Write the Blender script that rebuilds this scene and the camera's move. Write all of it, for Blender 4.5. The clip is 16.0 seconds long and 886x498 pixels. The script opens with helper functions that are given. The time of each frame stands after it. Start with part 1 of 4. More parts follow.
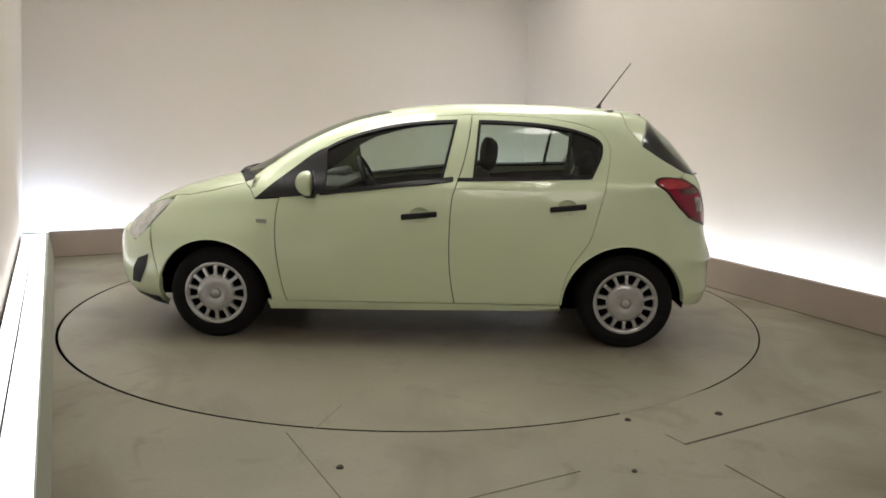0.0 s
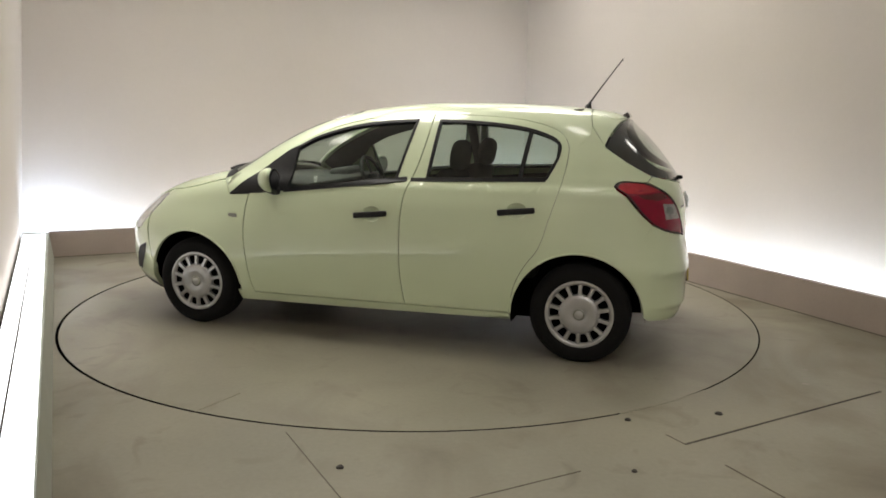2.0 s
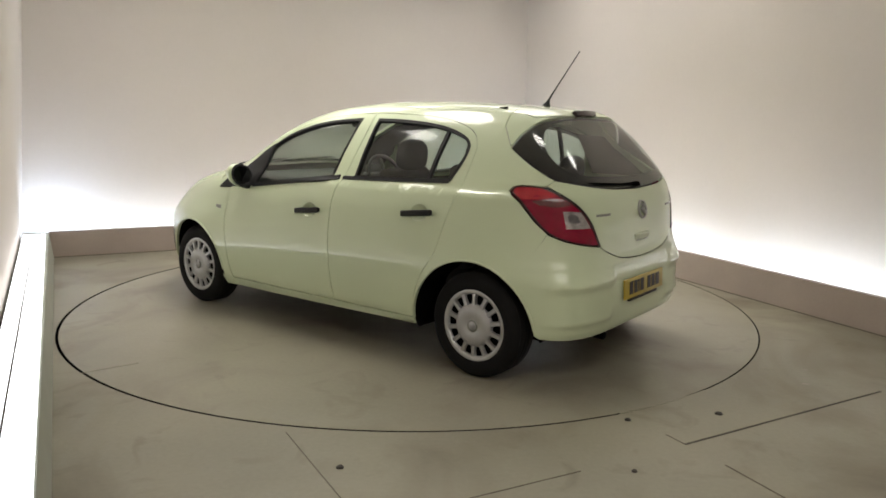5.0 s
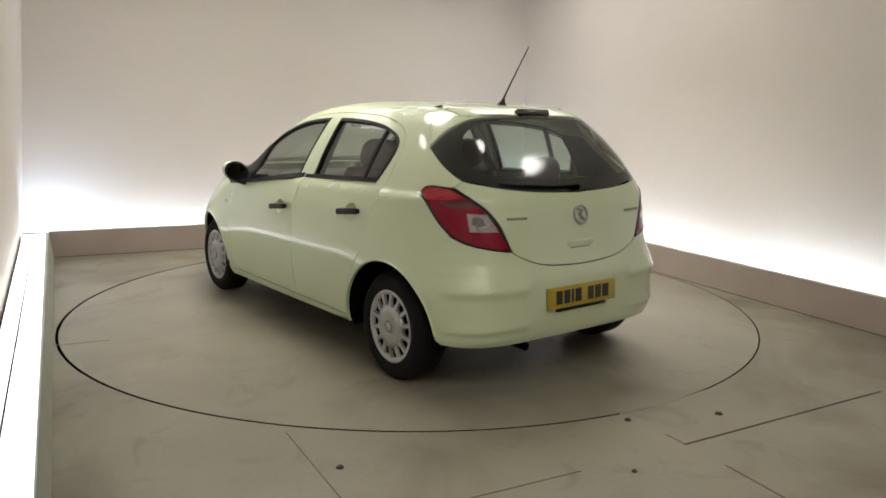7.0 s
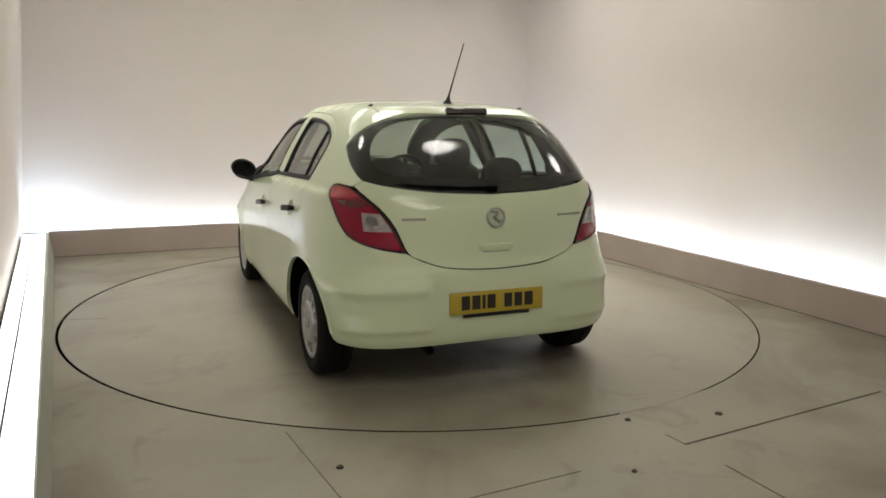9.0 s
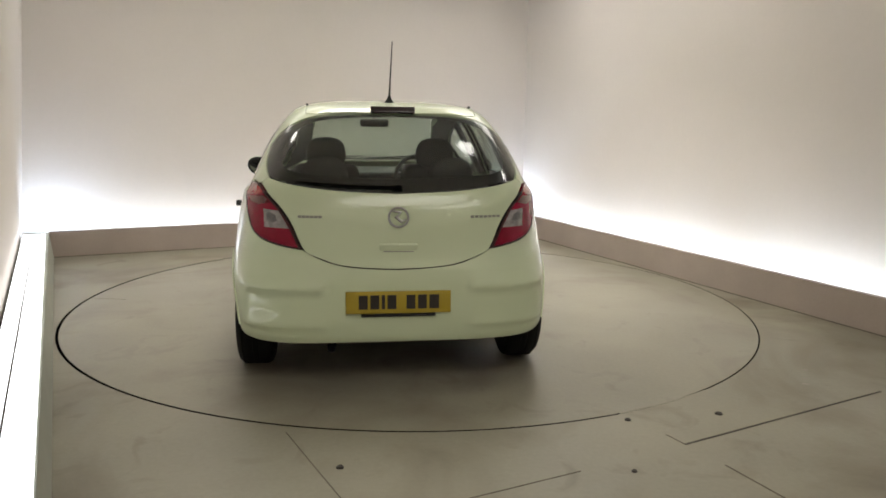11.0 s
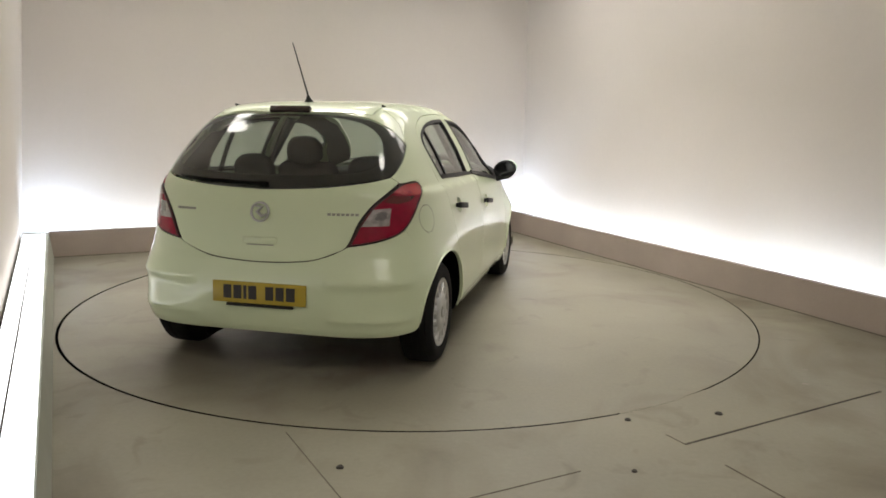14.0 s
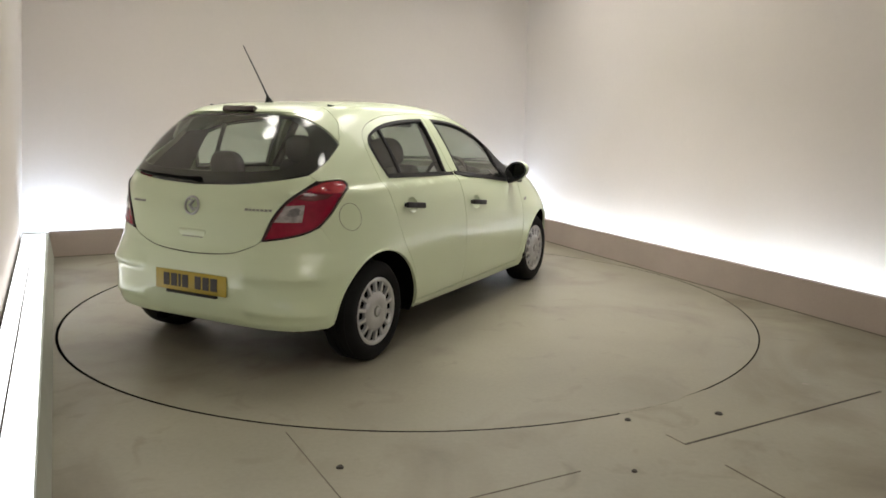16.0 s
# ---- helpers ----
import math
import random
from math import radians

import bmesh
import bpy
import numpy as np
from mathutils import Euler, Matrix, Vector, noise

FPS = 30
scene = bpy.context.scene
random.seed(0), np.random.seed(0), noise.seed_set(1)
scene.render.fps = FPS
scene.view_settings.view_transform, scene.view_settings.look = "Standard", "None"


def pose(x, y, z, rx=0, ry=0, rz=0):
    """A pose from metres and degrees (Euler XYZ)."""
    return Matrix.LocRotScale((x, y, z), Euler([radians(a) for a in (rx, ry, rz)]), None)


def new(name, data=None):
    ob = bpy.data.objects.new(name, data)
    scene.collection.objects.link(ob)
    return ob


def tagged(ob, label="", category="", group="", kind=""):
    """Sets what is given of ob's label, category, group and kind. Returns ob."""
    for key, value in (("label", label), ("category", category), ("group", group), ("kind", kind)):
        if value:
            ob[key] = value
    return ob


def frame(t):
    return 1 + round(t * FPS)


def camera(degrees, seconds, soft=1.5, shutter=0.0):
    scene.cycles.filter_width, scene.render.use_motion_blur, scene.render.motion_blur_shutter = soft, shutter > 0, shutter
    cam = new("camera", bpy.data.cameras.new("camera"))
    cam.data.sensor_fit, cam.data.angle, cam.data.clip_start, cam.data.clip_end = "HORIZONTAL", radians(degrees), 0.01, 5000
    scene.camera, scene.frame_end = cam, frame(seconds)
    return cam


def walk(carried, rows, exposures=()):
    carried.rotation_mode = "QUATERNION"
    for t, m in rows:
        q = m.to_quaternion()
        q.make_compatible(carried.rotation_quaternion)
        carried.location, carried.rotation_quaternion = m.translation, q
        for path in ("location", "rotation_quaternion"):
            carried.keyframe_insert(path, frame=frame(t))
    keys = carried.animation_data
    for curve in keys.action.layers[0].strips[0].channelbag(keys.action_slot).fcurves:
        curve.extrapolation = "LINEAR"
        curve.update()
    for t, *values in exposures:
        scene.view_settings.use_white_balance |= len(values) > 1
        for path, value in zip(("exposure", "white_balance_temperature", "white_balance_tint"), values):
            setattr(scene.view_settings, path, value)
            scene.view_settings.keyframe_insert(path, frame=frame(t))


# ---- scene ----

# Camera: stands still on a tripod beside the turntable
cam = camera(62.05, 16.0, soft=1.7)
EYE = pose(0.0, -5.515, 1.357, 80.11, -0.86, -2.03)
walk(cam, [(0.0, EYE), (16.0, EYE)], exposures=[(0.0, 0.07), (16.0, 0.07)])

# World: the studio is closed; only a trace of grey outside
world = bpy.data.worlds.new("world")
world.use_nodes = True
world.node_tree.nodes["Background"].inputs[0].default_value = (0.5, 0.5, 0.5, 1)
world.node_tree.nodes["Background"].inputs[1].default_value = 0.05
scene.world = world

TUBE_POWER = 26.0      # cove tubes behind the plinths
LAMP_POWER = 9.0      # round ceiling lamps
DOWN_POWER = 21.3      # unseen overhead lights, added between the panels
PANEL_POWER = 2.4      # unseen ceiling light panels, added as fill
FRONT_FILL_POWER = 3.2     # added fill panels above the camera
CORNER_FILL_POWER = 70.0    # cool fill lamps added in the corners of the cove

# Unseen lights added overhead, the last as camera-side fill: a beam of 110 degrees each
for lamp_x, lamp_y, share in ((-1.2, 0.9, 0.88), (0.6, 1.5, 0.88), (-0.6, -0.6, 0.88), (1.0, 0.1, 0.88), (0.5, -4.5, 0.65)):
    spot = bpy.data.lights.new("overhead_fill", "AREA")
    spot.shape, spot.size, spot.energy, spot.color, spot.spread = "DISK", 1.1, DOWN_POWER * share, (1.0, 0.94, 0.875), radians(110)
    new("overhead_fill", spot).matrix_basis = pose(lamp_x, lamp_y, 3.06)

# Turntable and vehicle: the turn in degrees at the start, per second, and the wheelbase centre on the disc
TURN_START, TURN_RATE = 175.42, -7.192
CAR_X, CAR_Y = -0.110, 0.296
RING = 2.441


# ---------- materials ----------
def material(name, color, rough=0.5, metal=0.0, coat=0.0, vary=0.08, size=3.0, bump=0.0, fine=60.0, emit=0.0, spec=0.5):
    m = bpy.data.materials.new(name)
    m.use_nodes = True
    nt = m.node_tree
    b = nt.nodes["Principled BSDF"]
    b.inputs["Roughness"].default_value = rough
    b.inputs["Metallic"].default_value = metal
    b.inputs["Coat Weight"].default_value = coat
    b.inputs["Coat Roughness"].default_value = 0.07
    b.inputs["Specular IOR Level"].default_value = spec
    b.inputs["Base Color"].default_value = (*color, 1)
    if emit:
        b.inputs["Emission Color"].default_value = (*color, 1)
        b.inputs["Emission Strength"].default_value = emit
        return m
    if vary:
        tc = nt.nodes.new("ShaderNodeTexCoord")
        big, small = nt.nodes.new("ShaderNodeTexNoise"), nt.nodes.new("ShaderNodeTexNoise")
        big.inputs["Scale"].default_value, small.inputs["Scale"].default_value = size, fine
        big.inputs["Detail"].default_value = 4
        ramp = nt.nodes.new("ShaderNodeMapRange")
        ramp.inputs["From Min"].default_value, ramp.inputs["From Max"].default_value = 0.3, 0.7
        ramp.inputs["To Min"].default_value, ramp.inputs["To Max"].default_value = 1 - vary, 1 + vary
        add = nt.nodes.new("ShaderNodeMath")
        add.operation = "MULTIPLY_ADD"
        add.inputs[1].default_value, add.inputs[2].default_value = 0.3, 0
        mix = nt.nodes.new("ShaderNodeMix")
        mix.data_type, mix.blend_type = "RGBA", "MULTIPLY"
        mix.inputs["Factor"].default_value = 1
        mix.inputs["A"].default_value = (*color, 1)
        nt.links.new(tc.outputs["Object"], big.inputs["Vector"])
        nt.links.new(tc.outputs["Object"], small.inputs["Vector"])
        nt.links.new(small.outputs["Fac"], add.inputs[0])
        both = nt.nodes.new("ShaderNodeMath")
        both.operation = "ADD"
        nt.links.new(big.outputs["Fac"], both.inputs[0])
        nt.links.new(add.outputs[0], both.inputs[1])
        add.inputs[2].default_value = -0.15
        nt.links.new(both.outputs[0], ramp.inputs["Value"])
        nt.links.new(ramp.outputs["Result"], mix.inputs["B"])
        nt.links.new(mix.outputs["Result"], b.inputs["Base Color"])
        if bump:
            bp = nt.nodes.new("ShaderNodeBump")
            bp.inputs["Strength"].default_value, bp.inputs["Distance"].default_value = bump, 0.002
            nt.links.new(small.outputs["Fac"], bp.inputs["Height"])
            nt.links.new(bp.outputs["Normal"], b.inputs["Normal"])
    return m


def glass(name, tint, gloss=0.07):
    m = bpy.data.materials.new(name)
    m.use_nodes = True
    nt = m.node_tree
    nt.nodes.remove(nt.nodes["Principled BSDF"])
    clear, shine, mix, face, power, amount = (nt.nodes.new("ShaderNode" + k) for k in ("BsdfTransparent", "BsdfGlossy", "MixShader", "LayerWeight", "Math", "MapRange"))
    clear.inputs["Color"].default_value = (*tint, 1)
    shine.inputs["Roughness"].default_value = 0.10
    power.operation, power.inputs[1].default_value = "POWER", 3.2
    amount.inputs["To Min"].default_value, amount.inputs["To Max"].default_value = gloss, 0.9
    nt.links.new(face.outputs["Facing"], power.inputs[0])
    nt.links.new(power.outputs[0], amount.inputs["Value"])
    nt.links.new(amount.outputs["Result"], mix.inputs[0])
    nt.links.new(clear.outputs[0], mix.inputs[1])
    nt.links.new(shine.outputs[0], mix.inputs[2])
    nt.links.new(mix.outputs[0], nt.nodes["Material Output"].inputs["Surface"])
    return m


PAINT = material("pale_green_paint", (0.590, 0.676, 0.460), 0.42, coat=1.0, vary=0.02, size=1.5, fine=400)
PAINT.node_tree.nodes["Principled BSDF"].inputs["Coat Roughness"].default_value = 0.065
FLOOR = material("floor_paint", (0.233, 0.218, 0.163), 0.42, vary=0.13, size=1.1, bump=0.12, fine=45)
DISC = material("turntable_paint", (0.243, 0.228, 0.172), 0.36, vary=0.12, size=0.9, bump=0.12, fine=45)
PLINTH = material("plinth_paint", (0.36, 0.30, 0.26), 0.6, vary=0.07, size=2.5, bump=0.1)
WALL = material("wall_paint", (0.714, 0.659, 0.617), 0.85, vary=0.025, size=0.8, bump=0.15, fine=25)
def stain(m, color, scale, low, high):
    """Irregular dried stains over a painted floor."""
    nt = m.node_tree
    b = nt.nodes["Principled BSDF"]
    src = b.inputs["Base Color"].links[0].from_socket
    tc, n1, ramp, mix = (nt.nodes.new("ShaderNode" + k) for k in ("TexCoord", "TexNoise", "MapRange", "Mix"))
    n1.inputs["Scale"].default_value, n1.inputs["Detail"].default_value, n1.inputs["Distortion"].default_value = scale, 6, 1.2
    ramp.inputs["From Min"].default_value, ramp.inputs["From Max"].default_value = low, high
    ramp.inputs["To Max"].default_value = 0.75
    mix.data_type = "RGBA"
    mix.inputs["B"].default_value = (*color, 1)
    nt.links.new(tc.outputs["Object"], n1.inputs["Vector"])
    nt.links.new(n1.outputs["Fac"], ramp.inputs["Value"])
    nt.links.new(ramp.outputs["Result"], mix.inputs["Factor"])
    nt.links.new(src, mix.inputs["A"])
    nt.links.new(mix.outputs["Result"], b.inputs["Base Color"])
    if b.inputs["Roughness"].links:
        return
    rough = nt.nodes.new("ShaderNodeMapRange")
    rough.inputs["To Min"].default_value, rough.inputs["To Max"].default_value = b.inputs["Roughness"].default_value - 0.08, b.inputs["Roughness"].default_value + 0.12
    nt.links.new(n1.outputs["Fac"], rough.inputs["Value"])
    nt.links.new(rough.outputs["Result"], b.inputs["Roughness"])


stain(FLOOR, (0.135, 0.112, 0.075), 0.8, 0.50, 0.68)
stain(DISC, (0.165, 0.142, 0.108), 1.1, 0.52, 0.72)
stain(FLOOR, (0.115, 0.095, 0.066), 3.1, 0.60, 0.80)
stain(DISC, (0.14, 0.12, 0.092), 3.6, 0.60, 0.82)
# Near-black for dark parts, and for shade painted into gaps and recesses
BLACKSHADE = material("black_and_shade", (0.004, 0.004, 0.004), 0.9, vary=0, spec=0.0)
RUBBER = material("tyre_rubber", (0.006, 0.0058, 0.0058), 0.8, vary=0.2, size=8, bump=0.3, spec=0.2)
TRIM = material("black_plastic", (0.008, 0.008, 0.0085), 0.55, vary=0.15, size=20, bump=0.2, fine=300, spec=0.3)
GLOSSBLACK = material("gloss_black", (0.006, 0.006, 0.0065), 0.3, vary=0, spec=0.1)
CAP = material("silver_hubcap", (0.45, 0.455, 0.46), 0.30, metal=0.6, vary=0.06, size=12)
BADGEGREY = material("badge_silver", (0.42, 0.43, 0.42), 0.3, metal=0.7, vary=0)
RED = material("red_lens", (0.235, 0.003, 0.024), 0.16, coat=0.25, spec=0.25, vary=0.10, size=25, fine=160)
REDDARK = material("dark_red_lens", (0.10, 0.004, 0.010), 0.18, coat=1.0, vary=0.1, size=25, fine=160)
REDSHEEN = material("red_sheen_lens", (0.38, 0.016, 0.028), 0.16, coat=1.0, vary=0.14, size=30, fine=160)
REDRIM = material("lens_rim_red", (0.035, 0.003, 0.004), 0.3, vary=0)
LAMPGREY = material("lamp_bowl_grey", (0.13, 0.125, 0.125), 0.3, metal=0.3, vary=0.2, size=40)
LETTER = material("letter_grey", (0.25, 0.26, 0.23), 0.35, metal=0.4, vary=0)
CLEARLENS = material("clear_lens", (0.36, 0.335, 0.335), 0.15, metal=0.3, coat=1.0, vary=0.3, size=35, fine=200)
HEADLENS = material("headlamp_lens", (0.66, 0.67, 0.65), 0.12, metal=0.2, coat=1.0, vary=0.25, size=14, fine=90)
SEAT = material("seat_cloth", (0.05, 0.049, 0.049), 0.9, vary=0.2, size=20, bump=0.3, fine=500)
DASH = material("dashboard_grey", (0.055, 0.054, 0.054), 0.65, vary=0.15, size=15)
LINER = material("headliner", (0.42, 0.41, 0.38), 0.9, vary=0.05, size=10)
YELLOW = material("yellow_plate", (0.38, 0.285, 0.025), 0.35, vary=0.04, size=12)
INK = material("plate_ink", (0.016, 0.013, 0.01), 0.5, vary=0)
WOOD = material("dark_block", (0.06, 0.045, 0.035), 0.75, vary=0.25, size=12)
WOODTOP = material("pale_block_top", (0.30, 0.27, 0.23), 0.7, vary=0.2, size=10)
STEEL = material("bolt_steel", (0.035, 0.03, 0.025), 0.5, metal=0.4, vary=0.2, size=60)
TUBE = material("cool_tube", (0.78, 0.89, 1.0), emit=TUBE_POWER)
LAMP = material("ceiling_lamp_glow", (1.0, 0.96, 0.90), emit=LAMP_POWER)
PANEL = material("fill_panel_glow", (1.0, 0.95, 0.88), emit=PANEL_POWER)
FRONTFILL = material("front_fill_glow", (1.0, 0.95, 0.88), emit=FRONT_FILL_POWER)
WHITEBOARD = material("white_board", (0.80, 0.79, 0.77), 0.5, vary=0.03, size=3)
CORNERFILL = material("corner_fill_glow", (0.62, 0.77, 1.0), emit=CORNER_FILL_POWER)
# White board with the shade on its face put into the colour
SHADEDBOARD = material("shaded_board", (0.33, 0.34, 0.285), 0.55, vary=0.06, size=3)
STRIP = material("strip_glow", (0.95, 0.97, 1.0), emit=2.2)
FAINT = material("faint_joint", (0.20, 0.18, 0.138), 0.6, vary=0.2, size=6)
JOINTSHADE = material("joint_and_foot_shade", (0.115, 0.098, 0.072), 0.7, vary=0.3, size=6)
JOINT = material("joint_dark", (0.05, 0.043, 0.034), 0.7, vary=0.3, size=6)
REDLAMP = material("brake_lens", (0.016, 0.004, 0.005), 0.25, coat=1.0, vary=0)
MIRROR = material("mirror_glass", (0.22, 0.225, 0.225), 0.03, metal=1.0, vary=0)
BOARD_U, BOARD_Z = 1.57, 1.225
SIDEGLASS = glass("side_glass", (0.66, 0.73, 0.67))
REARGLASS = glass("rear_glass", (0.66, 0.73, 0.67), 0.10)


# ---------- mesh helpers ----------
def mesh_of(name, verts, faces, mats, smooth=False):
    me = bpy.data.meshes.new(name)
    me.from_pydata([tuple(v) for v in verts], [], faces)
    for m in (mats if isinstance(mats, (list, tuple)) else [mats]):
        me.materials.append(m)
    me.update()
    if smooth:
        me.shade_smooth()
    return me


def part(name, bm, mat, parent=None, label="", smooth=True, angle=40):
    me = bpy.data.meshes.new(name)
    bm.normal_update()
    bm.to_mesh(me)
    bm.free()
    for m in (mat if isinstance(mat, (list, tuple)) else [mat]):
        me.materials.append(m)
    if smooth:
        me.shade_smooth()
        me.set_sharp_from_angle(angle=radians(angle))
    ob = new(name, me)
    if parent:
        ob.parent = parent
    if label:
        tagged(ob, label)
    return ob


def box(bm, size, at=(0, 0, 0), bevel=0.0, turn=(0, 0, 0), segs=2):
    r = bmesh.ops.create_cube(bm, size=1)
    vs = r["verts"]
    bmesh.ops.scale(bm, vec=size, verts=vs)
    if bevel:
        es = list({e for v in vs for e in v.link_edges})
        r = bmesh.ops.bevel(bm, geom=es, offset=bevel, segments=segs, affect="EDGES", profile=0.5)
        vs = list({v for f in r["faces"] for v in f.verts} | {v for v in vs if v.is_valid})
    bmesh.ops.transform(bm, matrix=pose(*at, *turn), verts=vs)
    return vs


def lathe(bm, prof_pts, steps=48, axis="y", mat_index=0):
    """Turns (radius, along) points round the axis."""
    rings = []
    for i in range(steps):
        a = 2 * math.pi * i / steps
        ring = []
        for r, h in prof_pts:
            p = (r * math.cos(a), h, r * math.sin(a)) if axis == "y" else (r * math.cos(a), r * math.sin(a), h)
            ring.append(bm.verts.new(p))
        rings.append(ring)
    for i in range(steps):
        a, b = rings[i], rings[(i + 1) % steps]
        for j in range(len(prof_pts) - 1):
            try:
                f = bm.faces.new((a[j], a[j + 1], b[j + 1], b[j]) if axis == "y" else (a[j], b[j], b[j + 1], a[j + 1]))
                f.material_index = mat_index
            except ValueError:
                pass


def rod(bm, path, radii, sides=10):
    """A round bar along a list of points."""
    rings = []
    for i, p in enumerate(path):
        p = Vector(p)
        d = (Vector(path[min(i + 1, len(path) - 1)]) - Vector(path[max(i - 1, 0)])).normalized()
        u = d.orthogonal().normalized()
        if rings:
            u = (last - d * last.dot(d)).normalized()
        last = u
        w = d.cross(u)
        r = radii[i] if isinstance(radii, (list, tuple)) else radii
        rings.append([bm.verts.new(p + r * (math.cos(2 * math.pi * k / sides) * u + math.sin(2 * math.pi * k / sides) * w)) for k in range(sides)])
    for a, b in zip(rings, rings[1:]):
        for k in range(sides):
            bm.faces.new((a[k], a[(k + 1) % sides], b[(k + 1) % sides], b[k]))
    bm.faces.new(rings[0][::-1])
    bm.faces.new(rings[-1])


def curve(pts, n=5):
    """A smooth line through the points."""
    out = []
    for i in range(len(pts) - 1):
        p0, p1, p2, p3 = (Vector(pts[max(0, min(len(pts) - 1, k))]) for k in (i - 1, i, i + 1, i + 2))
        for k in range(n):
            u = k / n
            out.append(tuple(0.5 * (2 * p1 + (p2 - p0) * u + (2 * p0 - 5 * p1 + 4 * p2 - p3) * u * u + (3 * p1 - p0 - 3 * p2 + p3) * u ** 3)))
    out.append(tuple(pts[-1]))
    return out


# ---------- the car's outer form ----------
# Each level: height, nose, tail, half width, power of the nose's and the tail's rounding
LEVELS = [
    (0.14, 1.90, -1.68, 0.775, 3.6, 5.2), (0.20, 1.985, -1.755, 0.820, 3.8, 5.4), (0.30, 2.045, -1.815, 0.856, 4.0, 5.8),
    (0.42, 2.062, -1.832, 0.866, 4.0, 5.5), (0.55, 2.058, -1.834, 0.868, 4.0, 5.3), (0.62, 2.035, -1.829, 0.867, 4.0, 4.9),
    (0.68, 1.98, -1.816, 0.865, 4.0, 4.6), (0.75, 1.90, -1.811, 0.858, 4.0, 4.4), (0.85, 1.75, -1.806, 0.844, 4.0, 4.3),
    (0.92, 1.58, -1.793, 0.826, 4.0, 4.5), (0.965, 1.41, -1.777, 0.812, 3.9, 4.8), (0.985, 1.325, -1.769, 0.796, 3.85, 5.0),
    (1.00, 1.26, -1.762, 0.777, 3.8, 5.2),
]
LEVELS += [
    (1.05, 1.13, -1.73, 0.752, 3.8, 5.5), (1.15, 0.955, -1.655, 0.708, 3.8, 5.5), (1.25, 0.775, -1.57, 0.655, 3.8, 5.5),
    (1.34, 0.565, -1.475, 0.600, 3.7, 5.3), (1.39, 0.40, -1.425, 0.555, 3.6, 5.0), (1.42, 0.27, -1.37, 0.520, 3.4, 4.5),
    (1.445, 0.10, -1.22, 0.462, 3.2, 4.0), (1.462, -0.08, -1.02, 0.392, 3.0, 3.4), (1.474, -0.26, -0.74, 0.25, 2.6, 2.8), (1.478, -0.36, -0.50, 0.10, 2.2, 2.2),
]
MIDDLE = -0.43


def slopes(k):
    d = [(b[k] - a[k]) / (b[0] - a[0]) for a, b in zip(LEVELS, LEVELS[1:])]
    return [d[0]] + [0 if p * q <= 0 else 2 * p * q / (p + q) for p, q in zip(d, d[1:])] + [d[-1]]


SLOPES = [None] + [slopes(k) for k in range(1, 6)]


def level(z):
    z = min(max(z, LEVELS[0][0]), LEVELS[-1][0])
    i = 0
    while i < len(LEVELS) - 2 and z > LEVELS[i + 1][0]:
        i += 1
    a, b = LEVELS[i], LEVELS[i + 1]
    h = b[0] - a[0]
    u = (z - a[0]) / h
    c0, c1, c2, c3 = 2 * u ** 3 - 3 * u * u + 1, (u ** 3 - 2 * u * u + u) * h, 3 * u * u - 2 * u ** 3, (u ** 3 - u * u) * h
    return [c0 * a[k] + c1 * SLOPES[k][i] + c2 * b[k] + c3 * SLOPES[k][i + 1] for k in range(1, 6)]


def flare(x, z):
    low = 1 / (1 + math.exp((z - 0.70) / 0.05))
    return low * (0.063 * math.exp(-((x - 1.3) / 0.42) ** 2) + 0.008 * math.exp(-((x + 1.3) / 0.40) ** 2))


def ledge(x, y, z):
    """Two soft moulded steps round the corners of the rear bumper."""
    if x > -1.45 or z > 0.66 or z < 0.28:
        return 0.0
    k = min(1.0, max(0.0, (-1.60 - x) / 0.15)) * min(1.0, max(0.0, (abs(y) - 0.335) / 0.06))
    h = 0.0
    for top, low, foot, size in ((0.640, 0.540, 0.500, 0.013), (0.43, 0.345, 0.320, 0.008)):
        if low <= z < top:
            h = size * ((top - z) / (top - low)) ** 1.5
        elif foot < z < low:
            h = size * (z - foot) / (low - foot)
    return h * k * k * (3 - 2 * k)


def inside(x, y, z, lv=None):
    if z > LEVELS[-1][0]:
        return 1 + (z - LEVELS[-1][0]) * 10
    nose, tail, w, pn, pt = lv or level(z)
    e, n = (nose - MIDDLE, pn) if x > MIDDLE else (MIDDLE - tail, pt)
    if x < -1.45:
        step = ledge(x, y, z)
        e, w = e + step, w + step
    return abs((x - MIDDLE) / e) ** n + abs(y / (w + flare(x, z))) ** n - 1


def side_y(x, z):
    nose, tail, w, pn, pt = level(z)
    e, n = (nose - MIDDLE, pn) if x > MIDDLE else (MIDDLE - tail, pt)
    return (w + flare(x, z)) * max(1 - abs((x - MIDDLE) / e) ** n, 1e-7) ** (1 / n)


def top_z(x, y):
    a, b = 0.45, 1.478
    for _ in range(24):
        m = (a + b) / 2
        a, b = (m, b) if inside(x, y, m) < 0 else (a, m)
    return a


def wrap_point(cx, back, a, z):
    """The skin at height z in the direction a, degrees from straight back (or ahead), from (cx, 0)."""
    lv, r = level(z), radians(a)
    dx, dy = (-math.cos(r) if back else math.cos(r)), math.sin(r)
    lo, hi = 0.0, 3.2
    for _ in range(26):
        m = (lo + hi) / 2
        lo, hi = (m, hi) if inside(cx + m * dx, m * dy, z, lv) < 0 else (lo, m)
    return cx + lo * dx, lo * dy, z


BACK_X, FRONT_X, SCREEN_X = -0.75, 1.15, -0.30


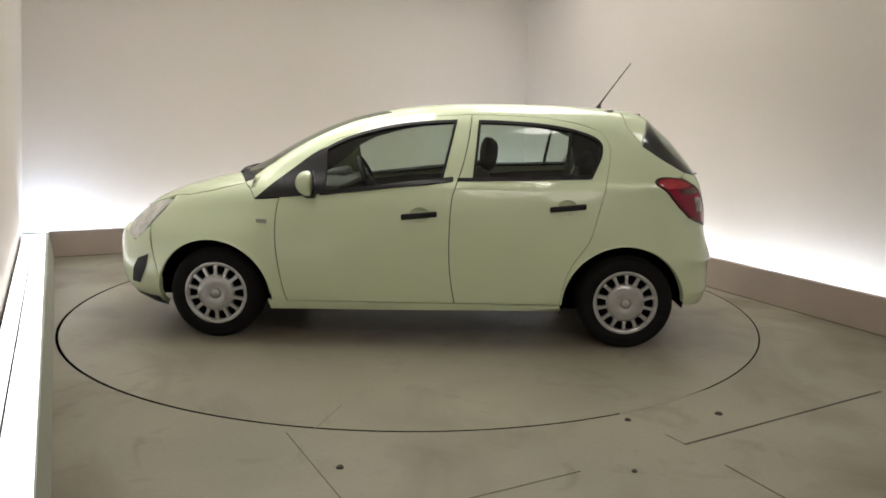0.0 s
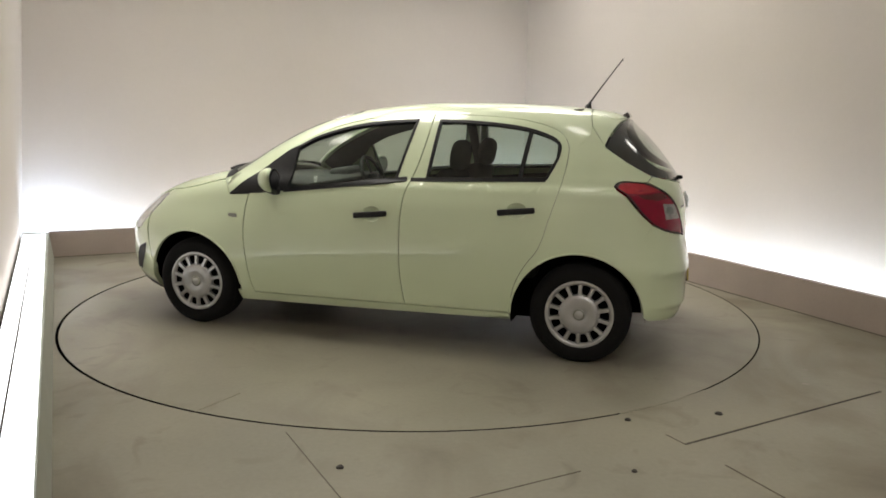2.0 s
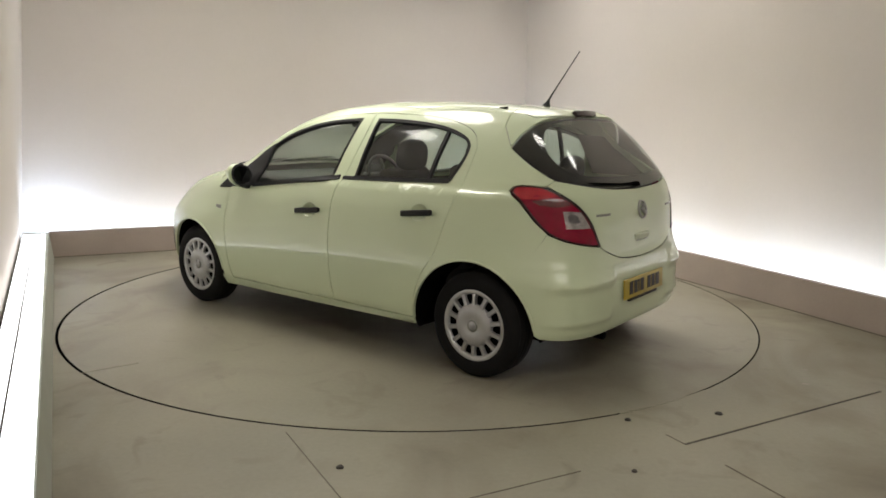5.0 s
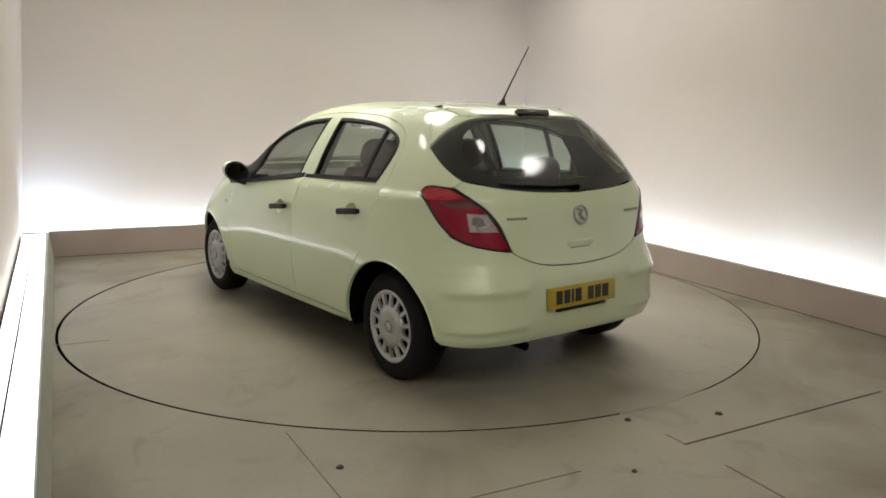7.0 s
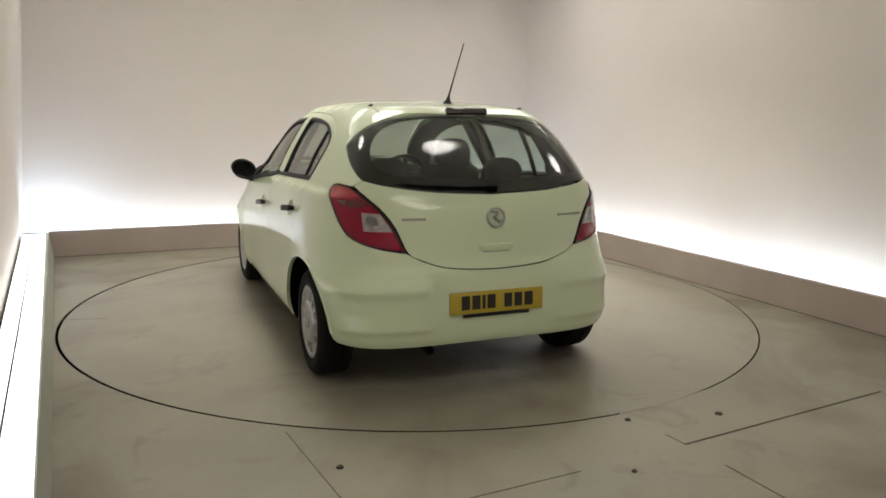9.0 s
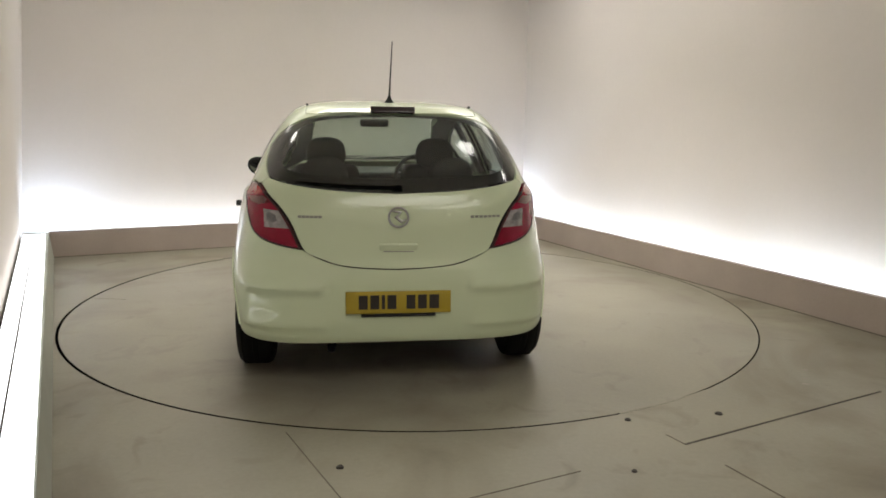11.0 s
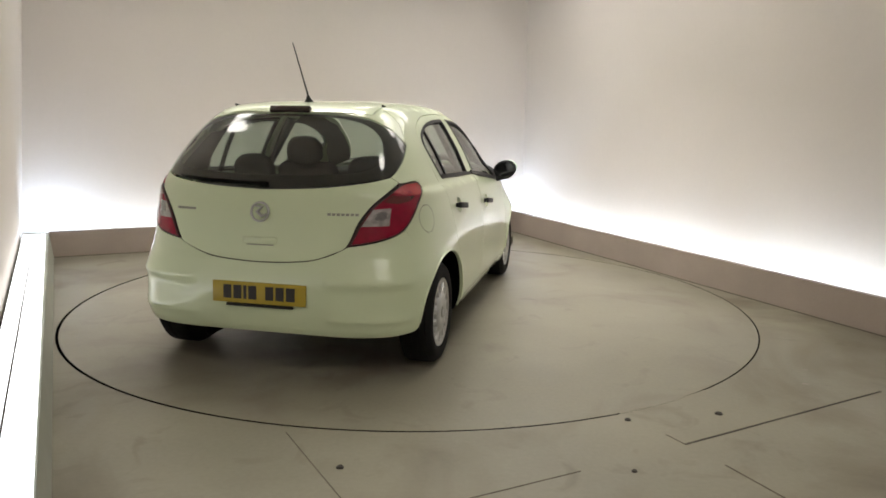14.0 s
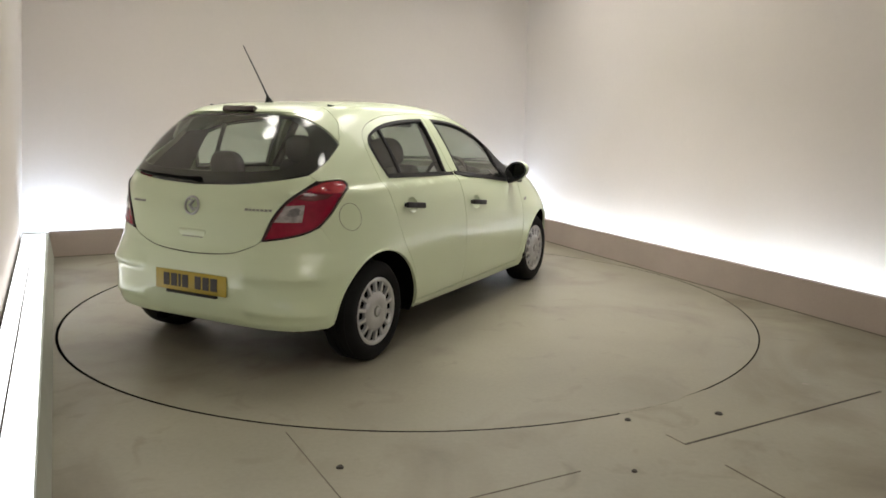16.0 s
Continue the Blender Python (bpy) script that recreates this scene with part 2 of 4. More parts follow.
def skin_point(how, u, v):
    if how == "side":
        return u, side_y(u, v), v
    if how == "top":
        return u, v, top_z(u, v)
    if how == "back":
        return wrap_point(BACK_X, True, u * 100, v)
    if how == "front":
        return wrap_point(FRONT_X, False, u * 100, v)
    return wrap_point(SCREEN_X, False, u * 100, v)


def uv(how, x, y, z):
    """Where a point of the skin lies in the flat plan of one of the ways to unroll it (hundreds of degrees, metres)."""
    if how == "side":
        return x, z
    if how == "top":
        return x, y
    if how == "back":
        return math.degrees(math.atan2(y, BACK_X - x)) / 100, z
    cx = FRONT_X if how == "front" else SCREEN_X
    return math.degrees(math.atan2(y, x - cx)) / 100, z


def outward(p):
    e = 0.0015
    x, y, z = p
    g = Vector((inside(x + e, y, z) - inside(x - e, y, z), inside(x, y + e, z) - inside(x, y - e, z), inside(x, y, min(z + e, 1.4779)) - inside(x, y, z - e)))
    return g.normalized() if g.length > 0 else Vector((0, 0, 1))


def shrink(poly, d):
    """The polygon drawn in by d."""
    n = len(poly)
    area = sum(poly[i][0] * poly[(i + 1) % n][1] - poly[(i + 1) % n][0] * poly[i][1] for i in range(n))
    s = 1 if area > 0 else -1
    out = []
    for i in range(n):
        a, b, c = Vector(poly[i - 1]), Vector(poly[i]), Vector(poly[(i + 1) % n])
        e, f = (b - a), (c - b)
        if e.length < 1e-6 or f.length < 1e-6:
            out.append(tuple(b))
            continue
        n1, n2 = Vector((-e.y, e.x)).normalized() * s, Vector((-f.y, f.x)).normalized() * s
        k = n1 + n2
        k = n1 if k.length < 0.3 else k / max(k.dot(n1), 0.35)
        out.append(tuple(b + k * d))
    return out


def clean(poly):
    out = []
    for p in poly:
        if not out or (Vector(p) - Vector(out[-1])).length > 1e-4:
            out.append(tuple(p))
    if (Vector(out[0]) - Vector(out[-1])).length < 1e-4:
        out.pop()
    return out


def skin(name, how, outline, mat, parent, sign=1, holes=(), gap=0.003, depth=0.014, lift=0.0, cell=0.05, label="", cuts=()):
    """A panel of the body: a flat outline unrolled onto the outer form, with a turned-in rim."""
    poly = clean(outline)
    if gap:
        poly = shrink(poly, gap)
    bm = bmesh.new()
    edges = []
    for loop in [poly] + [clean(h) for h in holes]:
        vs = [bm.verts.new((p[0], p[1], 0)) for p in loop]
        edges += [bm.edges.new((a, b)) for a, b in zip(vs, vs[1:] + vs[:1])]
    bmesh.ops.triangle_fill(bm, use_beauty=True, use_dissolve=False, edges=edges, normal=(0, 0, 1))
    us, ws = [v.co.x for v in bm.verts], [v.co.y for v in bm.verts]
    for lo, hi, axis in ((min(us), max(us), 0), (min(ws), max(ws), 1)):
        step = cell
        k = math.ceil((lo + 1e-4) / step)
        while k * step < hi - 1e-4:
            co, no = [0, 0, 0], [0, 0, 0]
            co[axis], no[axis] = k * step, 1
            bmesh.ops.bisect_plane(bm, geom=bm.verts[:] + bm.edges[:] + bm.faces[:], plane_co=co, plane_no=no, dist=1e-5)
            k += 1
    for z in cuts:
        bmesh.ops.bisect_plane(bm, geom=bm.verts[:] + bm.edges[:] + bm.faces[:], plane_co=(0, z, 0), plane_no=(0, 1, 0), dist=1e-5)
    bm.verts.index_update()
    bm.normal_update()
    pts = [skin_point(how, v.co.x, v.co.y) for v in bm.verts]
    nor = [outward(p) for p in pts]
    verts = [Vector(p) + n * lift for p, n in zip(pts, nor)]
    faces, loops = [], []
    for f in bm.faces:
        ids = [v.index for v in f.verts]
        a, b, c = (verts[i] for i in ids[:3])
        if (b - a).cross(c - a).dot(nor[ids[0]] + nor[ids[1]] + nor[ids[2]]) < 0:
            ids.reverse()
        faces.append(ids)
        loops += [nor[i] for i in ids]
    if depth:
        inner = {}
        seen = {}
        for ids in faces:
            for a, b in zip(ids, ids[1:] + ids[:1]):
                seen[(a, b)] = True
        for (a, b) in list(seen):
            if (b, a) not in seen:
                for i in (a, b):
                    if i not in inner:
                        inner[i] = len(verts)
                        verts.append(verts[i] - nor[i] * depth)
                q = [b, a, inner[a], inner[b]]
                n = (verts[a] - verts[b]).cross(verts[inner[a]] - verts[a])
                n = n.normalized() if n.length > 0 else nor[a]
                faces.append(q)
                loops += [n] * 4
    bm.free()
    if sign < 0:
        verts = [Vector((v.x, -v.y, v.z)) for v in verts]
        turned, k = [], 0
        for ids in faces:
            chunk = loops[k:k + len(ids)]
            k += len(ids)
            turned += [Vector((n.x, -n.y, n.z)) for n in reversed(chunk)]
        faces, loops = [ids[::-1] for ids in faces], turned
    me = mesh_of(name, verts, faces, mat, True)
    me.normals_split_custom_set([tuple(n) for n in loops])
    ob = new(name, me)
    ob.parent = parent
    if label:
        tagged(ob, label)
    return ob


def both(half):
    """A whole outline from its left half, listed from the middle's top to its bottom."""
    right = [(-u, v) for u, v in reversed(half) if abs(u) > 1e-6]
    return list(half) + right


# ---------- the studio ----------
def cross2(p, d, q, e):
    """Where the line p + s d meets the line q + t e."""
    k = ((q[0] - p[0]) * e[1] - (q[1] - p[1]) * e[0]) / (d[0] * e[1] - d[1] * e[0])
    return (p[0] + k * d[0], p[1] + k * d[1])


BACK_L, BACK_R = (-3.48, 1.60), (1.179, 3.665)
D_BACK, D_RIGHT, D_LEFT = (0.914, 0.405), (0.383, -0.924), (0.432, -0.902)
O_BACK, O_RIGHT, O_LEFT, O_FRONT = (-0.405, 0.914), (0.924, 0.383), (-0.902, -0.432), (0.39, -0.92)
CEIL, PLINTH_H = 3.1, 0.25


def shifted(p, *moves):
    return (p[0] + sum(o[0] * k for o, k in moves), p[1] + sum(o[1] * k for o, k in moves))


def prism(name, plan, z0, z1, mat, bevel=0.0, parent=None, plan_top=None):
    bm = bmesh.new()
    lo = [bm.verts.new((*p, z0)) for p in plan]
    hi = [bm.verts.new((*p, z1)) for p in plan_top or plan]
    n = len(plan)
    bm.faces.new(lo[::-1])
    bm.faces.new(hi)
    for i in range(n):
        bm.faces.new((lo[i], lo[(i + 1) % n], hi[(i + 1) % n], hi[i]))
    bmesh.ops.recalc_face_normals(bm, faces=bm.faces[:])
    if bevel:
        bmesh.ops.bevel(bm, geom=bm.edges[:], offset=bevel, segments=2, affect="EDGES")
    return part(name, bm, mat, parent, angle=30)


def build_room():
    w_back, w_right, w_left = shifted(BACK_L, (O_BACK, 0.45)), shifted(BACK_R, (O_RIGHT, 0.45)), shifted(BACK_L, (O_LEFT, 0.26))
    far = shifted(BACK_L, (D_LEFT, 9.6))
    c_bl, c_br = cross2(w_back, D_BACK, w_left, D_LEFT), cross2(w_back, D_BACK, w_right, D_RIGHT)
    c_fl, c_fr = cross2(far, D_BACK, w_left, D_LEFT), cross2(far, D_BACK, w_right, D_RIGHT)
    t = 0.15
    for name, a, b, o in (("wall_back", c_bl, c_br, O_BACK), ("wall_right", c_br, c_fr, O_RIGHT), ("wall_left", c_fl, c_bl, O_LEFT), ("wall_front", c_fr, c_fl, O_FRONT)):
        d = Vector((b[0] - a[0], b[1] - a[1])).normalized() * t
        a2, b2 = ((a[0] - d.x, a[1] - d.y), (b[0] + d.x, b[1] + d.y)) if name in ("wall_back", "wall_front") else (a, b)
        plan, top = [a2, b2, shifted(b2, (o, t)), shifted(a2, (o, t))], None
        if name == "wall_left":
            plan, top = [shifted(p, (o, 0.034)) for p in plan], [shifted(p, (o, -0.195)) for p in plan]
        ob = prism(name, plan, -0.1, CEIL, WALL, 0.0, None, top)
        tagged(ob, "plain off-white painted studio wall", "wall", kind="structure")
    ob = prism("ceiling", [shifted(p, *m) for p, m in ((c_bl, ((O_BACK, t), (O_LEFT, t))), (c_br, ((O_BACK, t), (O_RIGHT, t))), (c_fr, ((O_FRONT, t), (O_RIGHT, t))), (c_fl, ((O_FRONT, t), (O_LEFT, t))))], CEIL + 0.003, CEIL + 0.15, WALL)
    tagged(ob, "flat off-white studio ceiling above the turntable", "ceiling", kind="structure")

    # Floor sheet with the round hole of the turntable, and the pit under it
    bm = bmesh.new()
    hole_c, hole_r, n = (-0.005, 0.001), RING + 0.009, 180
    outer = [bm.verts.new((*p, 0)) for p in (c_bl, c_br, c_fr, c_fl)]
    rim = [bm.verts.new((hole_c[0] + hole_r * math.cos(2 * math.pi * i / n), hole_c[1] + hole_r * math.sin(2 * math.pi * i / n), 0)) for i in range(n)]
    es = [bm.edges.new((a, b)) for ring in (outer, rim) for a, b in zip(ring, ring[1:] + ring[:1])]
    bmesh.ops.triangle_fill(bm, use_beauty=True, edges=es, normal=(0, 0, 1))
    low = [bm.verts.new((v.co.x, v.co.y, -0.06)) for v in rim]
    # Hole's side coloured near-black: the gap's shade is painted in
    for i in range(n):
        bm.faces.new((rim[i], rim[(i + 1) % n], low[(i + 1) % n], low[i])).material_index = 1
    for f in bm.faces:
        if abs(f.normal.z) > 0.5 and f.normal.z < 0:
            f.normal_flip()
    tagged(part("floor", bm, [FLOOR, BLACKSHADE], smooth=False), "grey-beige painted studio floor with scuffs", "floor", kind="structure")
    # Near-black sheet below, which paints the shade deep in the gap
    bm = bmesh.new()
    bmesh.ops.create_circle(bm, cap_ends=True, segments=96, radius=RING + 0.2)
    bmesh.ops.translate(bm, vec=(0, 0, -0.062), verts=bm.verts)
    tagged(part("trim_pit", bm, BLACKSHADE, smooth=False), "dark pit under the turntable rim", "pit", kind="structure")

    # Plinths along three walls
    end_r, end_l = shifted(BACK_R, (D_RIGHT, 8.0)), shifted(BACK_L, (D_LEFT, 5.6))
    th = 0.05
    back = [shifted(BACK_L, (D_BACK, -0.028)), shifted(BACK_R, (D_BACK, 0.054)), shifted(BACK_R, (O_BACK, th), (D_BACK, 0.054)), shifted(BACK_L, (O_BACK, th), (D_BACK, -0.028))]
    tagged(prism("plinth", back, 0, PLINTH_H, PLINTH, 0.004), "low beige painted plinth hiding cove lights along the back wall", "plinth", "light plinths", "structure")
    right = [shifted(BACK_R, (D_RIGHT, 0.004)), shifted(end_r), shifted(end_r, (O_RIGHT, th)), shifted(BACK_R, (O_RIGHT, th), (D_RIGHT, 0.004))]
    tagged(prism("plinth", right, 0, PLINTH_H, PLINTH, 0.004), "low beige painted plinth hiding cove lights along the long wall", "plinth", "light plinths", "structure")
    left = [shifted(BACK_L, (D_LEFT, -0.055), (O_LEFT, 0.002)), shifted(end_l, (O_LEFT, 0.027)), shifted(end_l, (O_LEFT, 0.245)), shifted(BACK_L, (O_LEFT, 0.245), (D_LEFT, -0.06))]
    tagged(prism("plinth", left, 0, PLINTH_H - 0.012, SHADEDBOARD, 0.004, None, [shifted(BACK_L, (O_LEFT, 0.030), (D_LEFT, -0.055)), shifted(end_l, (O_LEFT, 0.053)), *left[2:]]), "white plinth beside the wall carrying glowing covers", "plinth", "light plinths", "structure")
    for o0, o1, phase in ((0.058, 0.158, 0.0), (0.160, 0.243, 0.35)):
        cover = new("cove_light")
        s = 0.10
        while s < 5.58:
            e = min(5.6, s + (1.22 if s > 0.11 else 1.22 - phase))
            strip = [shifted(BACK_L, (D_LEFT, s + 0.003), (O_LEFT, o0)), shifted(BACK_L, (D_LEFT, e - 0.003), (O_LEFT, o0)), shifted(BACK_L, (D_LEFT, e - 0.003), (O_LEFT, o1)), shifted(BACK_L, (D_LEFT, s + 0.003), (O_LEFT, o1))]
            prism("diffuser", strip, PLINTH_H - 0.011, PLINTH_H, STRIP, 0.002, cover)
            s = e
        if phase:
            slit = [shifted(BACK_L, (D_LEFT, 1.25), (O_LEFT, 0.150)), shifted(BACK_L, (D_LEFT, 5.6), (O_LEFT, 0.166)), shifted(BACK_L, (D_LEFT, 5.6), (O_LEFT, 0.175)), shifted(BACK_L, (D_LEFT, 1.25), (O_LEFT, 0.157))]
            prism("cover_gap", slit, PLINTH_H - 0.008, PLINTH_H + 0.004, JOINT, 0.001, cover)
        tagged(cover, "long white glowing light cover in lengths on the plinth", "light strip", "plinth light covers")
    # Dark foot strips: soft shade painted along the back, dirt along the right
    for a, b, o in ((BACK_L, BACK_R, O_BACK), (BACK_R, end_r, O_RIGHT)):
        wide = -0.008 if o is O_BACK else -0.015
        seal = [a, b, shifted(b, (o, wide)), shifted(a, (o, wide))]
        tagged(prism("trim_foot", seal, 0.0005, 0.005, JOINTSHADE, 0.001), "thin dark strip of dirt and painted shade at the foot of the plinth", "joint", kind="structure")

    gap = [shifted(BACK_R, (O_BACK, -0.004), (O_RIGHT, -0.010)), shifted(BACK_R, (O_BACK, -0.004), (O_RIGHT, -0.004)), shifted(BACK_R, (O_BACK, 0.0), (O_RIGHT, -0.004)), shifted(BACK_R, (O_BACK, 0.0), (O_RIGHT, -0.010))]
    tagged(prism("trim_corner", gap, 0.006, PLINTH_H - 0.004, JOINTSHADE), "thin dark joint at the corner of the plinths", "joint", kind="structure")
    # Made-up floor-coloured strip, added to hide a stretch of the turntable's gap
    bm = bmesh.new()
    strip = []
    for i in range(25):
        a = radians(-66.3 + 14.5 * i / 24)
        w = 0.003 + 0.006 * min(1.0, (24 - i) / 8)
        strip.append([bm.verts.new((hole_c[0] + r * math.cos(a), hole_c[1] + r * math.sin(a), z)) for r, z in ((hole_r, 0.0008), (hole_r - w, 0.0008), (hole_r - w, -0.02))])
    for a, b in zip(strip, strip[1:]):
        for j in range(2):
            bm.faces.new((a[j], a[j + 1], b[j + 1], b[j]))
    tagged(part("trim_gap_strip", bm, FLOOR, smooth=False), "added floor-coloured strip hiding part of the gap beside the turntable", "filler", kind="structure")

    # Cove tubes behind the plinths
    def tube(a, b):
        d = (Vector((*b, 0)) - Vector((*a, 0)))
        holder = new("light_tube")
        bm = bmesh.new()
        rod(bm, [(*a, 0.11), (*b, 0.11)], 0.016, 10)
        part("glass_tube", bm, TUBE, holder)
        bm = bmesh.new()
        mid = (Vector((*a, 0)) + Vector((*b, 0))) / 2
        box(bm, (d.length + 0.06, 0.05, 0.045), (mid.x, mid.y, 0.066), 0.005, (0, 0, math.degrees(math.atan2(d.y, d.x))))
        box(bm, (d.length + 0.06, 0.03, 0.05), (mid.x, mid.y, 0.025), 0.003, (0, 0, math.degrees(math.atan2(d.y, d.x))))
        part("fitting", bm, WHITEBOARD, holder)
        tagged(holder, "white batten with a cool fluorescent tube in the cove", "light tube", "cove tubes")

    base = shifted(BACK_L, (O_BACK, 0.22))
    for i in range(3):
        tube(shifted(base, (D_BACK, 0.15 + 1.62 * i)), shifted(base, (D_BACK, 1.65 + 1.62 * i)))
    base = shifted(BACK_R, (O_RIGHT, 0.22))
    for i in range(5):
        tube(shifted(base, (D_RIGHT, 0.05 + 1.62 * i)), shifted(base, (D_RIGHT, 1.55 + 1.62 * i)))

    # Cool fill lamps, unseen, added to brighten the two corners of the cove
    for p, aim in ((shifted(BACK_L, (O_BACK, 0.22), (D_BACK, 0.02)), 20), (shifted(BACK_R, (O_RIGHT, 0.22), (O_BACK, 0.22)), -60)):
        corner_fill = new("floodlight")
        corner_fill.matrix_basis = pose(p[0], p[1], 0.0, 0, 0, aim)
        bm = bmesh.new()
        box(bm, (0.26, 0.16, 0.07), (0, 0, 0.10), 0.01)
        box(bm, (0.20, 0.04, 0.07), (0, 0, 0.034), 0.004)
        part("housing", bm, TRIM, corner_fill)
        bm = bmesh.new()
        box(bm, (0.23, 0.13, 0.006), (0, 0, 0.139))
        part("fill_glass", bm, CORNERFILL, corner_fill)
        tagged(corner_fill, "added small black fill lamp with cool glass, unseen in the cove corner", "floodlight", "cove floodlights")

    # Ceiling lamps: round spots, and unseen flat panels added as fill light
    for x, y in ((0.85, -1.78), (2.45, -1.25), (-1.9, -0.9), (-0.3, 1.4)):
        lamp = new("ceiling_lamp")
        lamp.location = (x, y, CEIL)
        bm = bmesh.new()
        lathe(bm, [(0.0, -0.10), (0.19, -0.10), (0.19, -0.095), (0.0, -0.095)], 40, "z")
        part("diffuser", bm, LAMP, lamp)
        bm = bmesh.new()
        lathe(bm, [(0.195, -0.105), (0.225, -0.105), (0.225, 0.0), (0.195, 0.0), (0.195, -0.105)], 40, "z")
        part("housing", bm, WHITEBOARD, lamp)
        tagged(lamp, "round white surface-mounted ceiling lamp, lit", "ceiling lamp", "round ceiling lamps")
    # The last two, above the camera, are fill for the car's near side.
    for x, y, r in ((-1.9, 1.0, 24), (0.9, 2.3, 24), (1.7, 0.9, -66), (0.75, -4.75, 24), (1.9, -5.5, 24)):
        lamp = new("fill_panel")
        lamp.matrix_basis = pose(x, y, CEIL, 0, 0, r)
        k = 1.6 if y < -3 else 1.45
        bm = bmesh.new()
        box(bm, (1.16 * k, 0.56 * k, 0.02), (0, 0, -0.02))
        part("diffuser", bm, FRONTFILL if y < -3 else PANEL, lamp)
        bm = bmesh.new()
        for sx, sy, px, py in ((1.24, 0.035, 0, 0.3), (1.24, 0.035, 0, -0.3), (0.035, 0.56, 0.602, 0), (0.035, 0.56, -0.602, 0)):
            box(bm, (sx * k, sy * k, 0.04), (px * k, py * k, -0.02), 0.003)
        part("surround", bm, WHITEBOARD, lamp)
        tagged(lamp, "added rectangular warm white fill panel on the unseen ceiling, lit", "light panel", "ceiling light panels")

    # Wall board, a hair proud of the back wall
    u = Vector((*D_BACK, 0)).normalized()
    p0 = Vector((*c_bl, 0)) + u * BOARD_U
    a, b = (p0.x, p0.y), ((p0 + u * 1.5).x, (p0 + u * 1.5).y)
    ob = prism("wall_board", [a, b, shifted(b, (O_BACK, -0.006)), shifted(a, (O_BACK, -0.006))], 0.32, BOARD_Z, WALL, 0.002)
    tagged(ob, "flat off-white board fixed on the studio wall", "board")

    # Joints in the floor
    for a, b, w in (((1.166, -2.578), (2.43, -1.944), 0.010), ((-0.56, -2.45), (-0.26, -3.03), 0.004), ((0.204, -3.03), (0.66, -2.82), 0.005), ((1.262, -2.77), (1.376, -3.04), 0.006), ((1.118, -2.478), (1.166, -2.574), 0.003)):
        d = Vector((b[0] - a[0], b[1] - a[1], 0))
        bm = bmesh.new()
        box(bm, (d.length, w, 0.003), ((a[0] + b[0]) / 2, (a[1] + b[1]) / 2, 0.0005), 0, (0, 0, math.degrees(math.atan2(d.y, d.x))))
        tagged(part("floor_joint", bm, JOINT if w > 0.008 else JOINTSHADE, smooth=False), "thin dark joint between floor plates", "joint", "floor joints", "structure")
    for x, y, r in ((-0.29, -2.784, 0.015), (0.992, -2.316, 0.014), (1.451, -2.242, 0.018), (0.874, -2.824, 0.011)):
        bm = bmesh.new()
        lathe(bm, [(0.0, 0.006), (r * 0.35, 0.006), (r * 0.4, 0.003), (r * 0.75, 0.007), (r, 0.004), (r * 1.05, 0.0)], 16, "z")
        ob = part("bolt", bm, STEEL)
        ob.location = (x, y, 0.0)
        tagged(ob, "small dark round bolt head in the floor", "bolt", "floor bolts")

    # Small pale chips in the floor paint
    for x, y, r in ((2.207, -1.608, 0.018), (2.13, -1.75, 0.014), (2.087, -1.835, 0.020), (2.19, -1.86, 0.011), (2.60, -0.25, 0.013)):
        bm = bmesh.new()
        n = 9
        ring = [bm.verts.new((x + r * (1 + 0.35 * math.sin(3.7 * i + 40 * x)) * math.cos(2 * math.pi * i / n), y + 0.7 * r * (1 + 0.3 * math.cos(2.3 * i + 30 * y)) * math.sin(2 * math.pi * i / n), 0.0012)) for i in range(n)]
        bm.faces.new(ring)
        tagged(part("trim_chip", bm, WOODTOP, smooth=False), "small pale chip in the floor paint", "paint chip", "floor chips", "structure")

    # Wooden block by the corner
    block = new("wooden_block")
    block.matrix_basis = pose(0.86, 2.58, 0, 0, 0, -13)
    bm = bmesh.new()
    box(bm, (0.42, 0.34, 0.085), (0, 0, 0.0435), 0.006)
    part("block_body", bm, WOOD, block)
    bm = bmesh.new()
    box(bm, (0.41, 0.33, 0.012), (0, 0, 0.0925), 0.003)
    part("block_top", bm, WOODTOP, block, "pale top face")
    tagged(block, "dark wooden block with pale top on the floor near the corner", "block")


def build_turntable():
    table = new("turntable")
    bm = bmesh.new()
    lathe(bm, [(0.0, 0.0), (0.6, 0.0), (1.2, 0.0), (1.9, 0.0), (RING - 0.005, 0.0)], 180, "z")
    # Disc's side in near-black too, as painted shade in the gap
    lathe(bm, [(RING - 0.005, 0.0), (RING - 0.002, -0.003), (RING - 0.002, -0.05)], 180, "z", 1)
    bmesh.ops.remove_doubles(bm, verts=bm.verts[:], dist=1e-5)
    part("disc", bm, [DISC, BLACKSHADE], table, angle=25)
    # A joint between two plates of the disc, seen near its edge
    a9 = radians(-(TURN_RATE * 9.0))
    p, q = (Vector((-2.385, -0.634, 0)), Vector((-2.08, -0.597, 0)))
    rot = Matrix.Rotation(a9, 3, "Z")
    p, q = rot @ p, rot @ q
    bm = bmesh.new()
    d = q - p
    box(bm, (d.length, 0.003, 0.003), ((p.x + q.x) / 2, (p.y + q.y) / 2, 0.0005), 0, (0, 0, math.degrees(math.atan2(d.y, d.x))))
    part("joint", bm, FAINT, table, "thin dark joint", smooth=False)
    tagged(table, "flat round grey turntable disc flush with the floor", "turntable")
    return table


# ---------- the car ----------
ARCH_F, ARCH_R, ARCH_RAD = (1.272, 0.252), (-1.238, 0.262), 0.372
